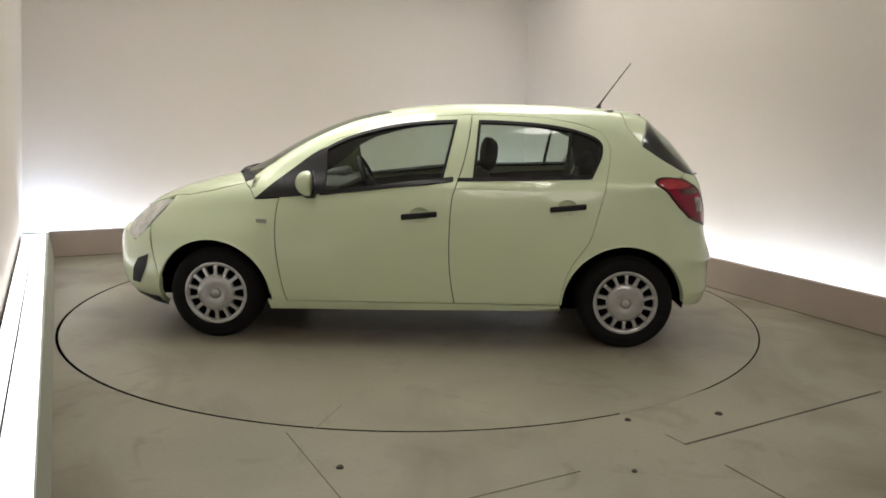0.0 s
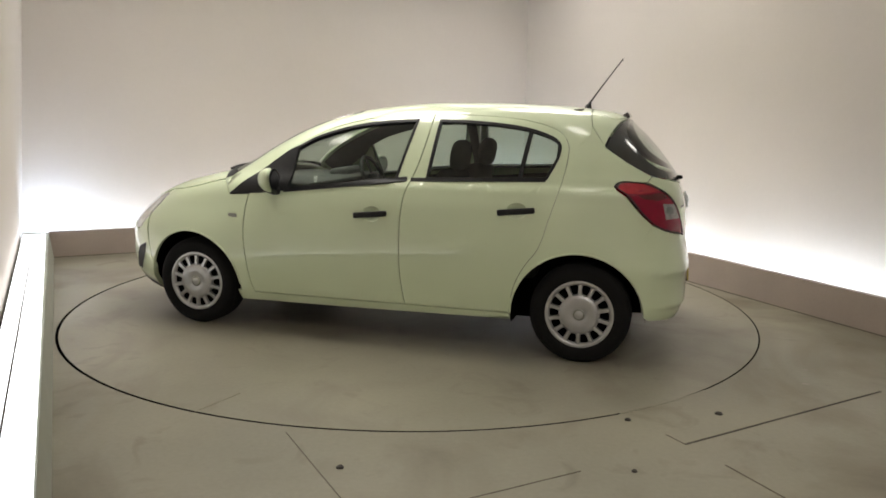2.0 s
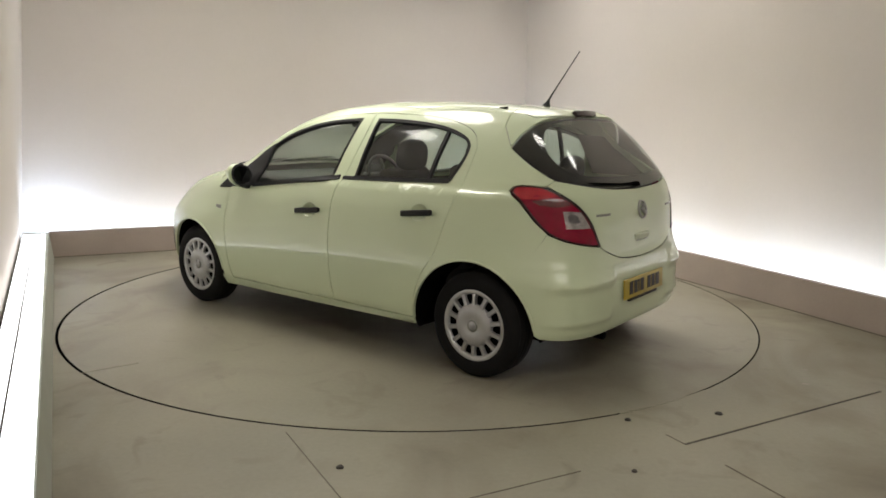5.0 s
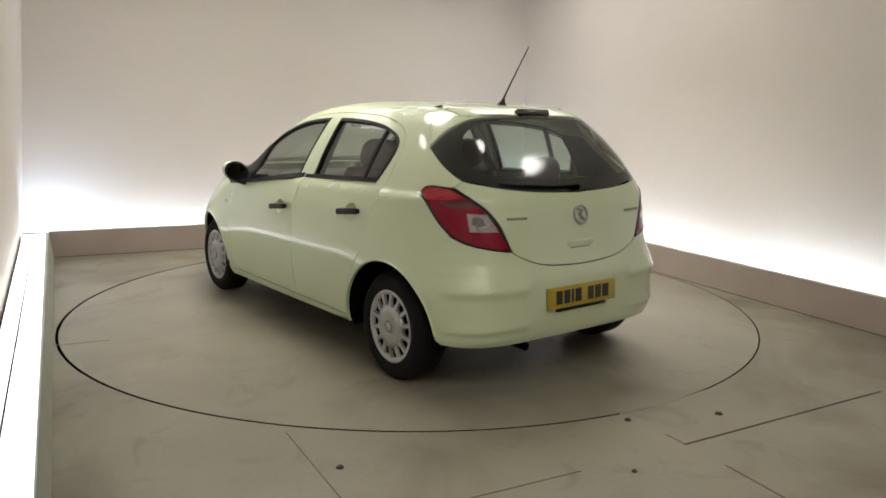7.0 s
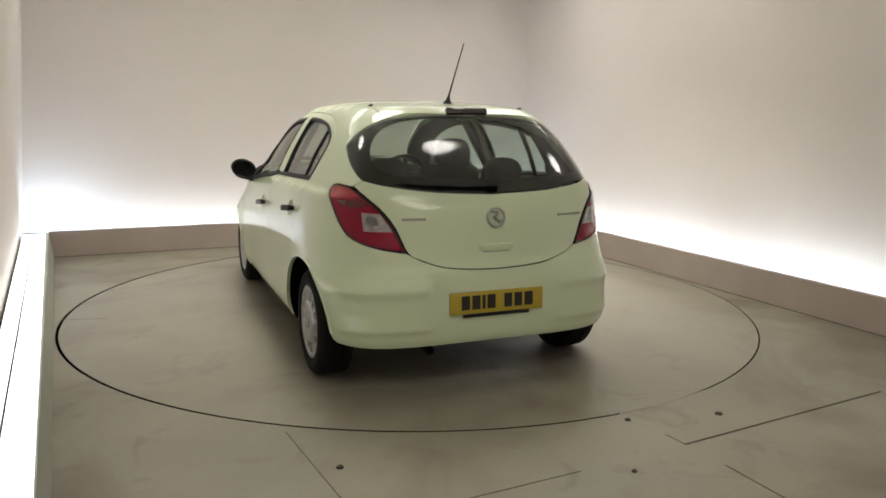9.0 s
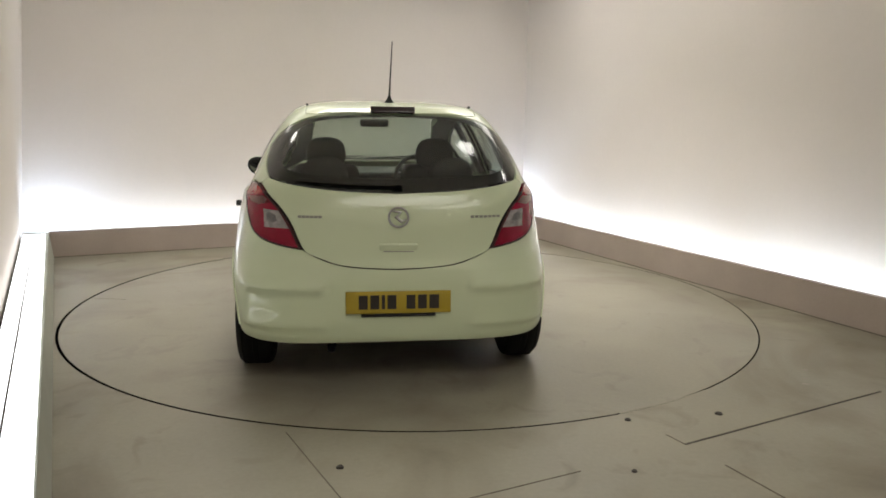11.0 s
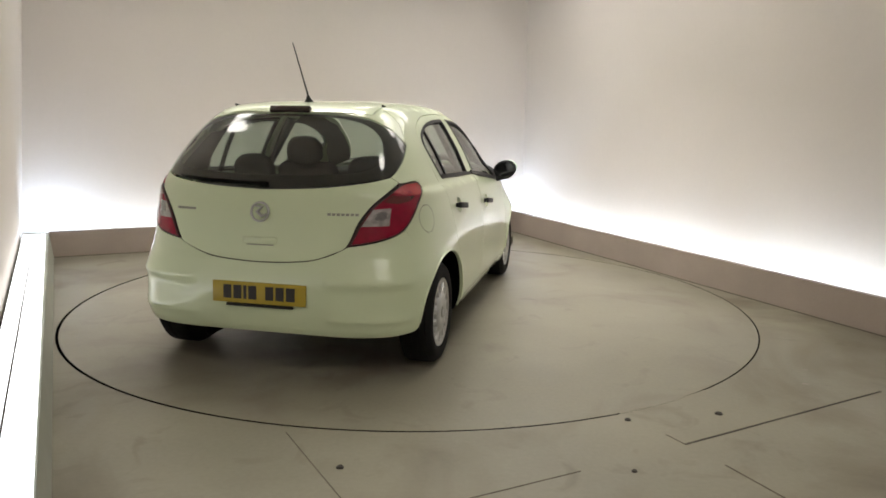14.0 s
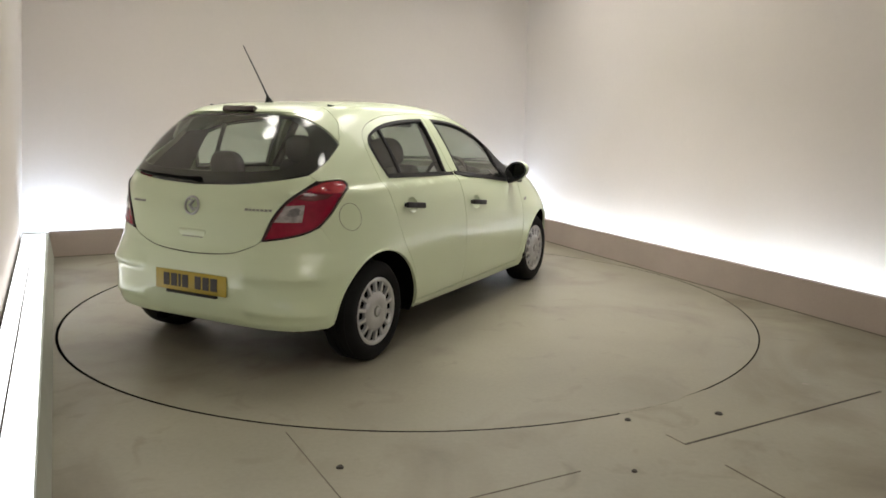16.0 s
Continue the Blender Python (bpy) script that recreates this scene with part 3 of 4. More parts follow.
B_SEAM = curve([(-0.219, 0.262), (-0.189, 0.463), (-0.183, 0.671), (-0.192, 0.873), (-0.216, 0.971), (-0.259, 1.102), (-0.292, 1.270), (-0.305, 1.397)], 4)
TOP_F = curve([(-0.305, 1.397), (-0.102, 1.387), (0.110, 1.363), (0.322, 1.315), (0.532, 1.232), (0.664, 1.156)], 5)
TOP_R = curve([(-0.305, 1.397), (-0.523, 1.393), (-0.800, 1.377), (-1.005, 1.336), (-1.106, 1.283), (-1.144, 1.210)], 5)
REAR_SEAM = curve([(-1.144, 1.210), (-1.138, 1.117), (-1.113, 0.987), (-1.068, 0.825), (-1.018, 0.660), (-0.940, 0.545), (-0.885, 0.429), (-0.856, 0.268)], 5)
FRONT_SEAM = curve([(0.852, 0.882), (0.868, 0.780), (0.870, 0.680), (0.861, 0.542), (0.833, 0.364), (0.805, 0.254)], 4)
WIN_F = curve([(0.600, 1.176), (0.459, 1.247), (0.247, 1.309), (0.036, 1.344), (-0.214, 1.361)], 5) + curve([(-0.214, 1.361), (-0.195, 1.269), (-0.136, 1.003)], 4) + curve([(-0.136, 1.003), (0.151, 0.966), (0.585, 0.914)], 4)
WIN_R = curve([(-0.348, 1.360), (-0.522, 1.357), (-0.730, 1.343), (-0.901, 1.318), (-1.037, 1.276), (-1.090, 1.235), (-1.098, 1.195)], 5) + curve([(-1.098, 1.195), (-1.085, 1.140), (-1.033, 1.033)], 4) + [(-0.661, 1.019), (-0.317, 1.010)] + curve([(-0.317, 1.010), (-0.332, 1.170), (-0.348, 1.360)], 4)


def ditch(x):
    """Half width of the roof panel, at the gutter beside it."""
    return 0.47 - 0.05 * max(0.0, (x + 0.2)) - 0.03 * max(0.0, -x - 0.8)


def circle(c, r, a0, a1, n=22):
    return [(c[0] + r * math.cos(radians(a0 + (a1 - a0) * i / n)), c[1] + r * math.sin(radians(a0 + (a1 - a0) * i / n))) for i in range(n + 1)]


def on_side(x, z):
    return (x, side_y(x, z), z)


SCREEN_EDGE = curve([(1.085, 0.962), (1.015, 1.030), (0.845, 1.152), (0.665, 1.252), (0.463, 1.338), (0.325, 1.376), (0.205, 1.400)], 4)
BONNET_EDGE = [(1.56, 0.60), (1.45, 0.66), (1.30, 0.695), (1.18, 0.70), (1.085, side_y(1.085, 0.962))]


def window_set(car_part, outline, sign, name):
    ring_in = shrink(clean(outline), 0.014)
    skin("window_seal", "side", outline, TRIM, car_part, sign, holes=[ring_in], gap=-0.002, depth=0.02, lift=0.003, label="black rubber window seal")
    skin("window_glass", "side", outline, SIDEGLASS, car_part, sign, gap=0.004, depth=0, lift=-0.010, cell=0.08, label="green-tinted side glass")


def handle(parent, x, z, sign):
    y = side_y(x, z)
    ang = math.degrees(math.atan2(side_y(x + 0.1, z) - side_y(x - 0.1, z), 0.2))
    bm = bmesh.new()
    box(bm, (0.215, 0.018, 0.034), (0, 0.025, 0), 0.0085, segs=4)
    for s in (-0.08, 0.08):
        box(bm, (0.03, 0.03, 0.026), (s, 0.012, 0), 0.004)
    bmesh.ops.transform(bm, matrix=pose(x, y, z, 4, 6.0, ang), verts=bm.verts)
    if sign < 0:
        bmesh.ops.scale(bm, vec=(1, -1, 1), verts=bm.verts)
        bmesh.ops.reverse_faces(bm, faces=bm.faces[:])
    part("door_handle", bm, TRIM, parent, "black plastic pull handle")
    # the dished recess behind the grip
    bm = bmesh.new()
    rings = []
    for k in (1.0, 0.93, 0.8, 0.6, 0.35, 0.05):
        ring = []
        for u, v in cup_outline(x, z, k):
            p = Vector(on_side(u, v))
            p -= outward(tuple(p)) * (0.026 * (1 - k ** 3))
            ring.append(bm.verts.new((p.x, sign * p.y, p.z)))
        rings.append(ring)
    n = len(rings[0])
    for a, b in zip(rings, rings[1:]):
        for i in range(n):
            q = (a[i], b[i], b[(i + 1) % n], a[(i + 1) % n])
            bm.faces.new(q if sign > 0 else q[::-1])
    part("handle_cup", bm, PAINT, parent, "painted finger recess", angle=80)


def cup_outline(x, z, k=1.0):
    return [(x + 0.060 * k * math.cos(2 * math.pi * i / 28), z + 0.002 + 0.046 * k * math.sin(2 * math.pi * i / 28)) for i in range(28)]


def build_sides(car):
    for s in (1, -1):
        # Front door
        low = [(0.805, 0.254), (0.3, 0.258), (-0.219, 0.262)]
        outline = FRONT_SEAM + low + B_SEAM + TOP_F + [(0.78, 1.066), (0.905, 0.955)]
        door = skin("front_door", "side", outline, PAINT, car, s, holes=[shrink(clean(WIN_F), 0.006), cup_outline(-0.003, 0.797)], label="pale green front door with black window surround")
        window_set(door, WIN_F, s, "front")
        handle(door, -0.003, 0.797, s)
        strip = [(0.60, 0.926), (0.15, 0.980), (-0.20, 1.022), (-0.20, 0.996), (0.15, 0.954), (0.60, 0.901)]
        skin("waist_strip", "side", strip, TRIM, door, s, gap=0, depth=0.012, lift=0.006)
        tri = curve([(1.001, 0.874), (0.921, 0.945), (0.80, 1.045), (0.669, 1.143), (0.598, 1.180)], 4) + [(0.583, 0.912), (0.75, 0.892)]
        skin("mirror_triangle", "side", tri, TRIM, door, s, gap=0, depth=0.02, lift=0.005, label="black plastic quarter trim")
        # Rear door
        outline = B_SEAM[::-1] + [(-0.219, 0.262), (-0.55, 0.265), (-0.856, 0.268)] + REAR_SEAM[::-1] + TOP_R[::-1]
        door = skin("rear_door", "side", outline, PAINT, car, s, holes=[shrink(clean(WIN_R), 0.006), cup_outline(-0.882, 0.856)], label="pale green rear door with black window surround")
        window_set(door, WIN_R, s, "rear")
        handle(door, -0.882, 0.856, s)
        strip = [(-0.225, 1.016), (-0.661, 1.028), (-1.02, 1.042), (-1.03, 1.022), (-0.661, 1.009), (-0.225, 0.997)]
        skin("waist_strip", "side", strip, TRIM, door, s, gap=0, depth=0.012, lift=0.006)
        bar = [(-0.905, 1.33), (-0.925, 1.326), (-0.885, 1.02), (-0.862, 1.02)]
        skin("window_bar", "side", bar, TRIM, door, s, gap=0, depth=0.02, lift=-0.004, label="black window divider")
        # Sill
        outline = [(0.926, 0.262), (0.80, 0.252), (0.3, 0.256), (-0.219, 0.260), (-0.855, 0.266), (-0.863, 0.250), (-0.864, 0.226)] + curve([(-0.864, 0.225), (-0.2, 0.210), (0.4, 0.198), (0.915, 0.192)], 4)
        skin("sill", "side", outline, PAINT, car, s)
        # Front wing
        arch = circle(ARCH_F, ARCH_RAD, 188, 14)
        edge = [(x, top_z(x, y)) for x, y in BONNET_EDGE]
        outline = FRONT_SEAM[::-1] + [(1.001, 0.872)] + [(1.04, 0.93)] + edge[::-1] + [(1.62, 0.775), (1.70, 0.69), (1.672, 0.52), (1.640, 0.37)] + arch[::-1] + [(0.90, 0.205), (0.815, 0.21)]
        skin("front_wing", "side", outline, PAINT, car, s)
        # Pillar and rail over the doors
        rail = [(x, top_z(x, ditch(x))) for x in (0.10, -0.05, -0.25, -0.5, -0.75, -0.95, -1.1, -1.235)]
        outline = [(1.001, 0.874), (0.921, 0.947), (0.80, 1.047)] + TOP_F[::-1] + TOP_R[1:] + [(-1.19, 1.22), (-1.25, 1.28), (-1.255, 1.332)] + rail[::-1] + SCREEN_EDGE[::-1] + [(1.04, 0.93)]
        skin("pillar_rail", "side", outline, PAINT, car, s, gap=0.0002, cell=0.04)
        # Rear quarter
        back = lambda pts: [uv("back", *p) for p in pts]
        seam = back([on_side(x, z) for x, z in REAR_SEAM])
        arch = back([on_side(x, z) for x, z in circle(ARCH_R, ARCH_RAD, 0, 124.5)])
        start = back([on_side(-1.19, 1.22), on_side(-1.25, 1.28), on_side(-1.255, 1.332), (-1.338, 0.636, 1.222)])
        rest = back([(-1.465, 0.654, 1.138), (-1.56, 0.640, 1.084), (-1.60, 0.63, 1.066), (-1.585, 0.675, 1.037), (-1.565, 0.685, 1.035), (-1.458, 0.717, 1.042), (-1.421, 0.730, 1.031), (-1.405, 0.741, 1.011), (-1.422, 0.752, 0.988), (-1.48, 0.764, 0.955), (-1.585, 0.768, 0.862), (-1.655, 0.744, 0.801)])
        low = back([(-1.60, 0.79, 0.70), (-1.52, 0.82, 0.63)])
        outline = seam + arch + low[::-1] + rest[::-1] + start[::-1]
        skin("rear_quarter", "back", outline, PAINT, car, s, gap=0, cell=0.03, cuts=(0.50, 0.514, 0.527, 0.54, 0.555, 0.58, 0.61))
        # Tail lamp
        lens = back(curve([(-1.411, 0.739, 1.009), (-1.425, 0.730, 1.028), (-1.458, 0.717, 1.037), (-1.57, 0.68, 1.031), (-1.66, 0.645, 0.992), (-1.742, 0.585, 0.93), (-1.788, 0.53, 0.845), (-1.775, 0.455, 0.729)], 3)) + back(curve([(-1.775, 0.455, 0.727), (-1.778, 0.596, 0.745), (-1.722, 0.69, 0.769), (-1.657, 0.742, 0.803), (-1.589, 0.767, 0.863), (-1.485, 0.763, 0.956), (-1.428, 0.750, 0.989), (-1.411, 0.740, 1.007)], 3))
        rev = back([(-1.690, 0.668, 0.916), (-1.752, 0.590, 0.912), (-1.786, 0.538, 0.828), (-1.722, 0.672, 0.828)])
        lamp = skin("tail_lamp", "back", lens, RED, car, s, holes=[rev], gap=0.003, depth=0.02, lift=0.004, cell=0.025, label="glossy red tail lamp lens")
        skin("reversing_lens", "back", rev, CLEARLENS, lamp, s, gap=0, depth=0.006, lift=0.003, cell=0.025, label="clear silvery reversing lens")
        # Lighter upper reflector, with its bright reflection put into the colour
        upper = back(curve([(-1.442, 0.747, 0.993), (-1.432, 0.735, 1.016), (-1.46, 0.717, 1.029), (-1.57, 0.68, 1.023), (-1.648, 0.65, 0.990)], 3)) + back([(-1.60, 0.69, 0.978), (-1.53, 0.733, 0.971), (-1.475, 0.750, 0.972)])
        skin("upper_lens", "back", upper, REDSHEEN, lamp, s, gap=0, depth=0.001, lift=0.0050, cell=0.025, label="bright red upper section of the lens with painted sheen")
        band = back([(-1.535, 0.735, 0.966), (-1.60, 0.69, 0.972), (-1.65, 0.648, 0.978), (-1.70, 0.62, 0.948), (-1.66, 0.69, 0.935), (-1.585, 0.735, 0.945)])
        skin("dark_lens", "back", band, REDDARK, lamp, s, gap=0, depth=0.001, lift=0.0050, cell=0.025, label="darker red band of the lens")
        outer = shrink(clean(lens), 0.003)
        skin("lens_rim", "back", outer, REDRIM, lamp, s, holes=[shrink(clean(lens), 0.0085)], gap=0, depth=0.004, lift=0.0058, cell=0.025, label="dark edge of the lens")
        # Bulb bowl behind the clear lens
        for cu, cv, ru, rv in ((0.42, 0.42, 0.27, 0.27),):
            bowl = []
            for i in range(12):
                a = math.pi * i / 6
                u, v = cu + ru * math.cos(a) * (1.15 if i % 3 else 0.85), cv + rv * math.sin(a)
                top_u = [rev[0][k] + (rev[1][k] - rev[0][k]) * u for k in (0, 1)]
                low_u = [rev[3][k] + (rev[2][k] - rev[3][k]) * u for k in (0, 1)]
                bowl.append((top_u[0] + (low_u[0] - top_u[0]) * v, top_u[1] + (low_u[1] - top_u[1]) * v))
            skin("bulb_bowl", "back", bowl, LAMPGREY, lamp, s, gap=0, depth=0.002, lift=0.0045, cell=0.025, label="grey lamp reflector")
        edge = back(curve([(-1.66, 0.645, 0.999), (-1.744, 0.588, 0.934), (-1.790, 0.53, 0.848), (-1.777, 0.459, 0.731)], 3))
        inner = [(u + 0.010, v - 0.004) for u, v in edge]
        skin("lamp_gasket", "back", edge + inner[::-1], TRIM, lamp, s, gap=0, depth=0.01, lift=0.003, cell=0.03, label="black lamp gasket")
        # Wheel housing
        for c, y0 in ((ARCH_F, 0.50), (ARCH_R, 0.48)):
            bm = bmesh.new()
            pts = circle(c, ARCH_RAD + 0.006, -3 if c is ARCH_F else -9, 189 if c is ARCH_F else 183, 26)
            rows = []
            for y in (y0, 0.66):
                rows.append([bm.verts.new((x, s * y, z)) for x, z in pts])
            rows.append([bm.verts.new((x, s * (side_y(x, max(z, 0.2)) - 0.012), z)) for x, z in pts])
            for a, b in zip(rows, rows[1:]):
                for i in range(len(pts) - 1):
                    bm.faces.new((a[i], a[i + 1], b[i + 1], b[i]))
            bm.faces.new(rows[0])
            part("wheel_housing", bm, BLACKSHADE, car, "black wheel arch liner")
            # turned-out lip round the arch
            bm = bmesh.new()
            path = [Vector(on_side(x, z)) for x, z in circle(c, ARCH_RAD + 0.004, 2, 172, 30)]
            path = [p + outward(tuple(p)) * 0.001 for p in path]
            rod(bm, [(p.x, s * p.y, p.z) for p in path], 0.006, 8)
            part("arch_lip", bm, PAINT, car)


def build_ends(car):
    back = lambda pts: [uv("back", *p) for p in pts]
    # Tailgate
    half = back(curve([(-1.762, 0.0, 1.000), (-1.752, 0.25, 1.010), (-1.735, 0.40, 1.024), (-1.694, 0.534, 1.043), (-1.60, 0.63, 1.066)], 4)) + back([(-1.585, 0.675, 1.037)]) + \
        back(curve([(-1.66, 0.645, 0.998), (-1.742, 0.588, 0.934), (-1.79, 0.53, 0.848), (-1.777, 0.455, 0.727), (-1.82, 0.40, 0.690), (-1.831, 0.29, 0.654), (-1.838, 0.152, 0.638), (-1.841, 0.0, 0.632)], 4))
    gate = skin("tailgate", "back", both(half), PAINT, car, gap=0.0025, depth=0.02, cell=0.03, label="pale green tailgate with round silver badge")
    # Rear window
    lower = curve([(-1.760, 0.0, 1.004), (-1.752, 0.25, 1.013), (-1.735, 0.40, 1.027), (-1.694, 0.534, 1.047), (-1.60, 0.63, 1.070), (-1.465, 0.654, 1.138), (-1.340, 0.645, 1.216)], 4)
    upper = curve([(-1.340, 0.645, 1.218), (-1.366, 0.565, 1.297), (-1.406, 0.45, 1.356), (-1.420, 0.30, 1.378), (-1.426, 0.15, 1.386), (-1.428, 0.0, 1.388)], 4)
    half = back(lower + upper)[::-1]
    whole = clean(both(half))
    pane = skin("rear_window", "back", whole, REARGLASS, gate, gap=0.002, depth=0, lift=0.001, cell=0.03, label="dark glossy wraparound rear window")
    clear = curve([(-0.0, 1.374), (-0.23, 1.362), (-0.33, 1.325), (-0.365, 1.26), (-0.355, 1.17), (-0.305, 1.105), (-0.185, 1.080), (0.0, 1.070)], 5)
    clear = clear + [(-u, v) for u, v in reversed(clear) if abs(u) > 1e-6]
    skin("window_border", "back", shrink(whole, 0.004), GLOSSBLACK, gate, holes=[clear], gap=0, depth=0, lift=-0.005, cell=0.03, label="printed black border of the rear window")
    # Spoiler over the window
    tops = [(x, ditch(x)) for x in (-1.2385, -1.30, -1.36)]
    outline = [(-1.2415, 0.0)] + tops + [(-1.400, 0.40), (-1.415, 0.30), (-1.424, 0.15), (-1.427, 0.0)]
    outline = outline + [(x, -y) for x, y in reversed(outline) if y > 1e-6]
    spoiler = skin("roof_spoiler", "top", outline, PAINT, gate, gap=0.001, depth=0.02, cell=0.03)
    for s in (1, -1):
        pts = back([on_side(-1.2365 - 0.020 * i / 6, top_z(-1.235, ditch(-1.235)) * (1 - i / 6) + 1.332 * i / 6) for i in range(7)] + [(-1.338, 0.636, 1.222)]) + back(curve([(-1.340, 0.643, 1.222), (-1.370, 0.568, 1.300), (-1.410, 0.452, 1.360), (-1.424, 0.30, 1.382)], 4)) + back([(-1.40, 0.40, top_z(-1.40, 0.40)), (-1.36, ditch(-1.36), top_z(-1.36, ditch(-1.36))), (-1.30, ditch(-1.30), top_z(-1.30, ditch(-1.30)))])
        skin("spoiler_side", "back", pts, PAINT, gate, s, gap=0.0018, depth=0.012, cell=0.02)
    # High brake lamp
    bm = bmesh.new()
    box(bm, (0.045, 0.235, 0.034), (-1.412, 0, 1.401), 0.006, (0, 28, 0))
    part("brake_lamp", bm, REDLAMP, gate, "dark red high-level brake lamp")
    # Wiper
    bm = bmesh.new()
    p = [Vector(wrap_point(BACK_X, True, a, z)) for a, z in ((-1, 1.022), (10, 1.027), (20, 1.036), (27, 1.046))]
    p = [v + outward(tuple(v)) * 0.012 for v in p]
    rod(bm, [tuple(v) for v in p], [0.006, 0.005, 0.005, 0.003], 8)
    box(bm, (0.040, 0.045, 0.024), tuple(Vector(wrap_point(BACK_X, True, 0, 1.022)) + Vector((-0.010, 0, 0.004))), 0.010)
    part("rear_wiper", bm, BLACKSHADE, gate, "black rear wiper")
    # Badge: a ring with a curved bar across a dished disc
    n = outward((-1.80, 0.0, 0.886))
    turn = n.to_track_quat("Z", "Y").to_matrix().to_4x4()
    place = Matrix.Translation(Vector(wrap_point(BACK_X, True, 0, 0.886)) + n * 0.002) @ turn
    bm = bmesh.new()
    lathe(bm, [(0.042, 0.0), (0.042, 0.008), (0.047, 0.011), (0.052, 0.008), (0.053, 0.0)], 40, "z")
    rod(bm, [(-0.028, 0.030, 0.006), (0.012, 0.024, 0.008), (-0.012, 0.0, 0.009), (0.014, -0.022, 0.008), (0.036, -0.012, 0.006)], [0.005, 0.009, 0.011, 0.009, 0.005], 8)
    bmesh.ops.transform(bm, matrix=place, verts=bm.verts)
    part("badge", bm, BADGEGREY, gate, "round silver badge")
    # Lettering too small to read: plain bars
    for a0, a1, z in ((20.0, 25.0, 0.888), (-19.5, -26.5, 0.887)):
        k = 6 if a1 > 0 else 7
        bm = bmesh.new()
        for i in range(k):
            a = a0 + (a1 - a0) * i / (k - 1)
            v = Vector(wrap_point(BACK_X, True, a, z))
            m = outward(tuple(v))
            vs = box(bm, (0.0165, 0.0120, 0.003), (0, 0, 0))
            bmesh.ops.transform(bm, matrix=Matrix.Translation(v + m * 0.001) @ m.to_track_quat("Z", "Y").to_matrix().to_4x4(), verts=vs)
        part("lettering", bm, LETTER, gate, "small grey lettering", smooth=False)
    # Handle dip of the tailgate
    bm = bmesh.new()
    box(bm, (0.022, 0.195, 0.040), (-1.8055, 0, 0.740), 0.0105, (0, -12, 0), 5)
    part("gate_handle", bm, PAINT, gate)
    # Grey bar that stands in for the shadow line under the handle
    bm = bmesh.new()
    box(bm, (0.012, 0.150, 0.0045), (-1.810, 0, 0.7190), 0.002, (0, -12, 0), 2)
    part("handle_shade", bm, LETTER, gate, "dark bar painted as the shade under the tailgate handle")
    # Rear bumper
    arch = back([on_side(x, z) for x, z in circle(ARCH_R, ARCH_RAD, 176, 124.5, 14)])
    top = back(curve([(-1.841, 0.0, 0.629), (-1.838, 0.152, 0.635), (-1.831, 0.29, 0.651), (-1.82, 0.40, 0.687), (-1.775, 0.455, 0.722)], 4)) + back(curve([(-1.775, 0.455, 0.724), (-1.778, 0.596, 0.742), (-1.722, 0.69, 0.766), (-1.655, 0.744, 0.799)], 3)) + back([(-1.60, 0.79, 0.70), (-1.52, 0.82, 0.63)])
    low = back(curve([(-1.60, 0.74, 0.270), (-1.70, 0.66, 0.262), (-1.76, 0.45, 0.257), (-1.78, 0.2, 0.256), (-1.78, 0.0, 0.256)], 4))
    bumper = skin("rear_bumper", "back", both(top + arch[::-1] + low), PAINT, car, gap=0, depth=0.03, cell=0.02, cuts=(0.32, 0.333, 0.345, 0.36, 0.38, 0.50, 0.514, 0.527, 0.54, 0.555, 0.58, 0.61), label="pale green rear bumper with yellow plate")
    # Number plate: bars instead of characters
    bm = bmesh.new()
    box(bm, (0.008, 0.520, 0.111), (-1.842, 0, 0.470), 0.003, (0, 3, 0))
    plate = part("number_plate", bm, YELLOW, bumper, "yellow rear number plate with dark bars")
    for y, w in ((0.175, 0.044), (0.118, 0.044), (0.076, 0.016), (0.034, 0.044), (-0.060, 0.044), (-0.117, 0.044), (-0.176, 0.048)):
        bm = bmesh.new()
        box(bm, (0.003, w, 0.070), (-1.8465, y, 0.472), 0, (0, 3, 0))
        part("plate_bar", bm, INK, plate, "dark upright bar", smooth=False)
    bm = bmesh.new()
    box(bm, (0.03, 0.37, 0.016), (-1.832, 0, 0.404), 0.004)
    part("plate_lamp_slot", bm, TRIM, bumper, "black slot below the plate")
    # Fuel flap on the right side
    pts = []
    for i in range(28):
        a = 2 * math.pi * i / 28
        pts.append((-1.448 + 0.072 * math.cos(a), 0.842 + 0.074 * math.sin(a)))
    skin("fuel_flap_gap", "side", pts, BLACKSHADE, car, -1, holes=[shrink(pts, 0.0022)], gap=0, depth=0, lift=0.0012, cell=0.04, label="thin dark joint round the fuel flap")
    # Bonnet
    edge = BONNET_EDGE[::-1]
    rear = curve([(1.085, BONNET_EDGE[-1][1]), (1.16, 0.52), (1.235, 0.3), (1.262, 0.0)], 4)
    front = curve([(1.56, 0.60), (1.72, 0.53), (1.84, 0.40), (1.90, 0.2), (1.915, 0.0)], 4)
    half = front[::-1] + edge[::-1][1:] + rear[1:]
    outline = half + [(x, -y) for x, y in reversed(half) if y > 1e-6]
    skin("bonnet", "top", outline, PAINT, car, gap=0.002, cell=0.04)
    # Windscreen and its black lower band
    edge = [uv("screen", *on_side(x, z)) for x, z in SCREEN_EDGE]
    foot = [uv("screen", x, y, top_z(x, y)) for x, y in rear]
    head = [uv("screen", x, y, top_z(x, y)) for x, y in curve([(0.205, side_y(0.205, 1.400)), (0.25, 0.36), (0.295, 0.18), (0.31, 0.0)], 4)]
    half = head[::-1] + edge[::-1] + foot[1:]
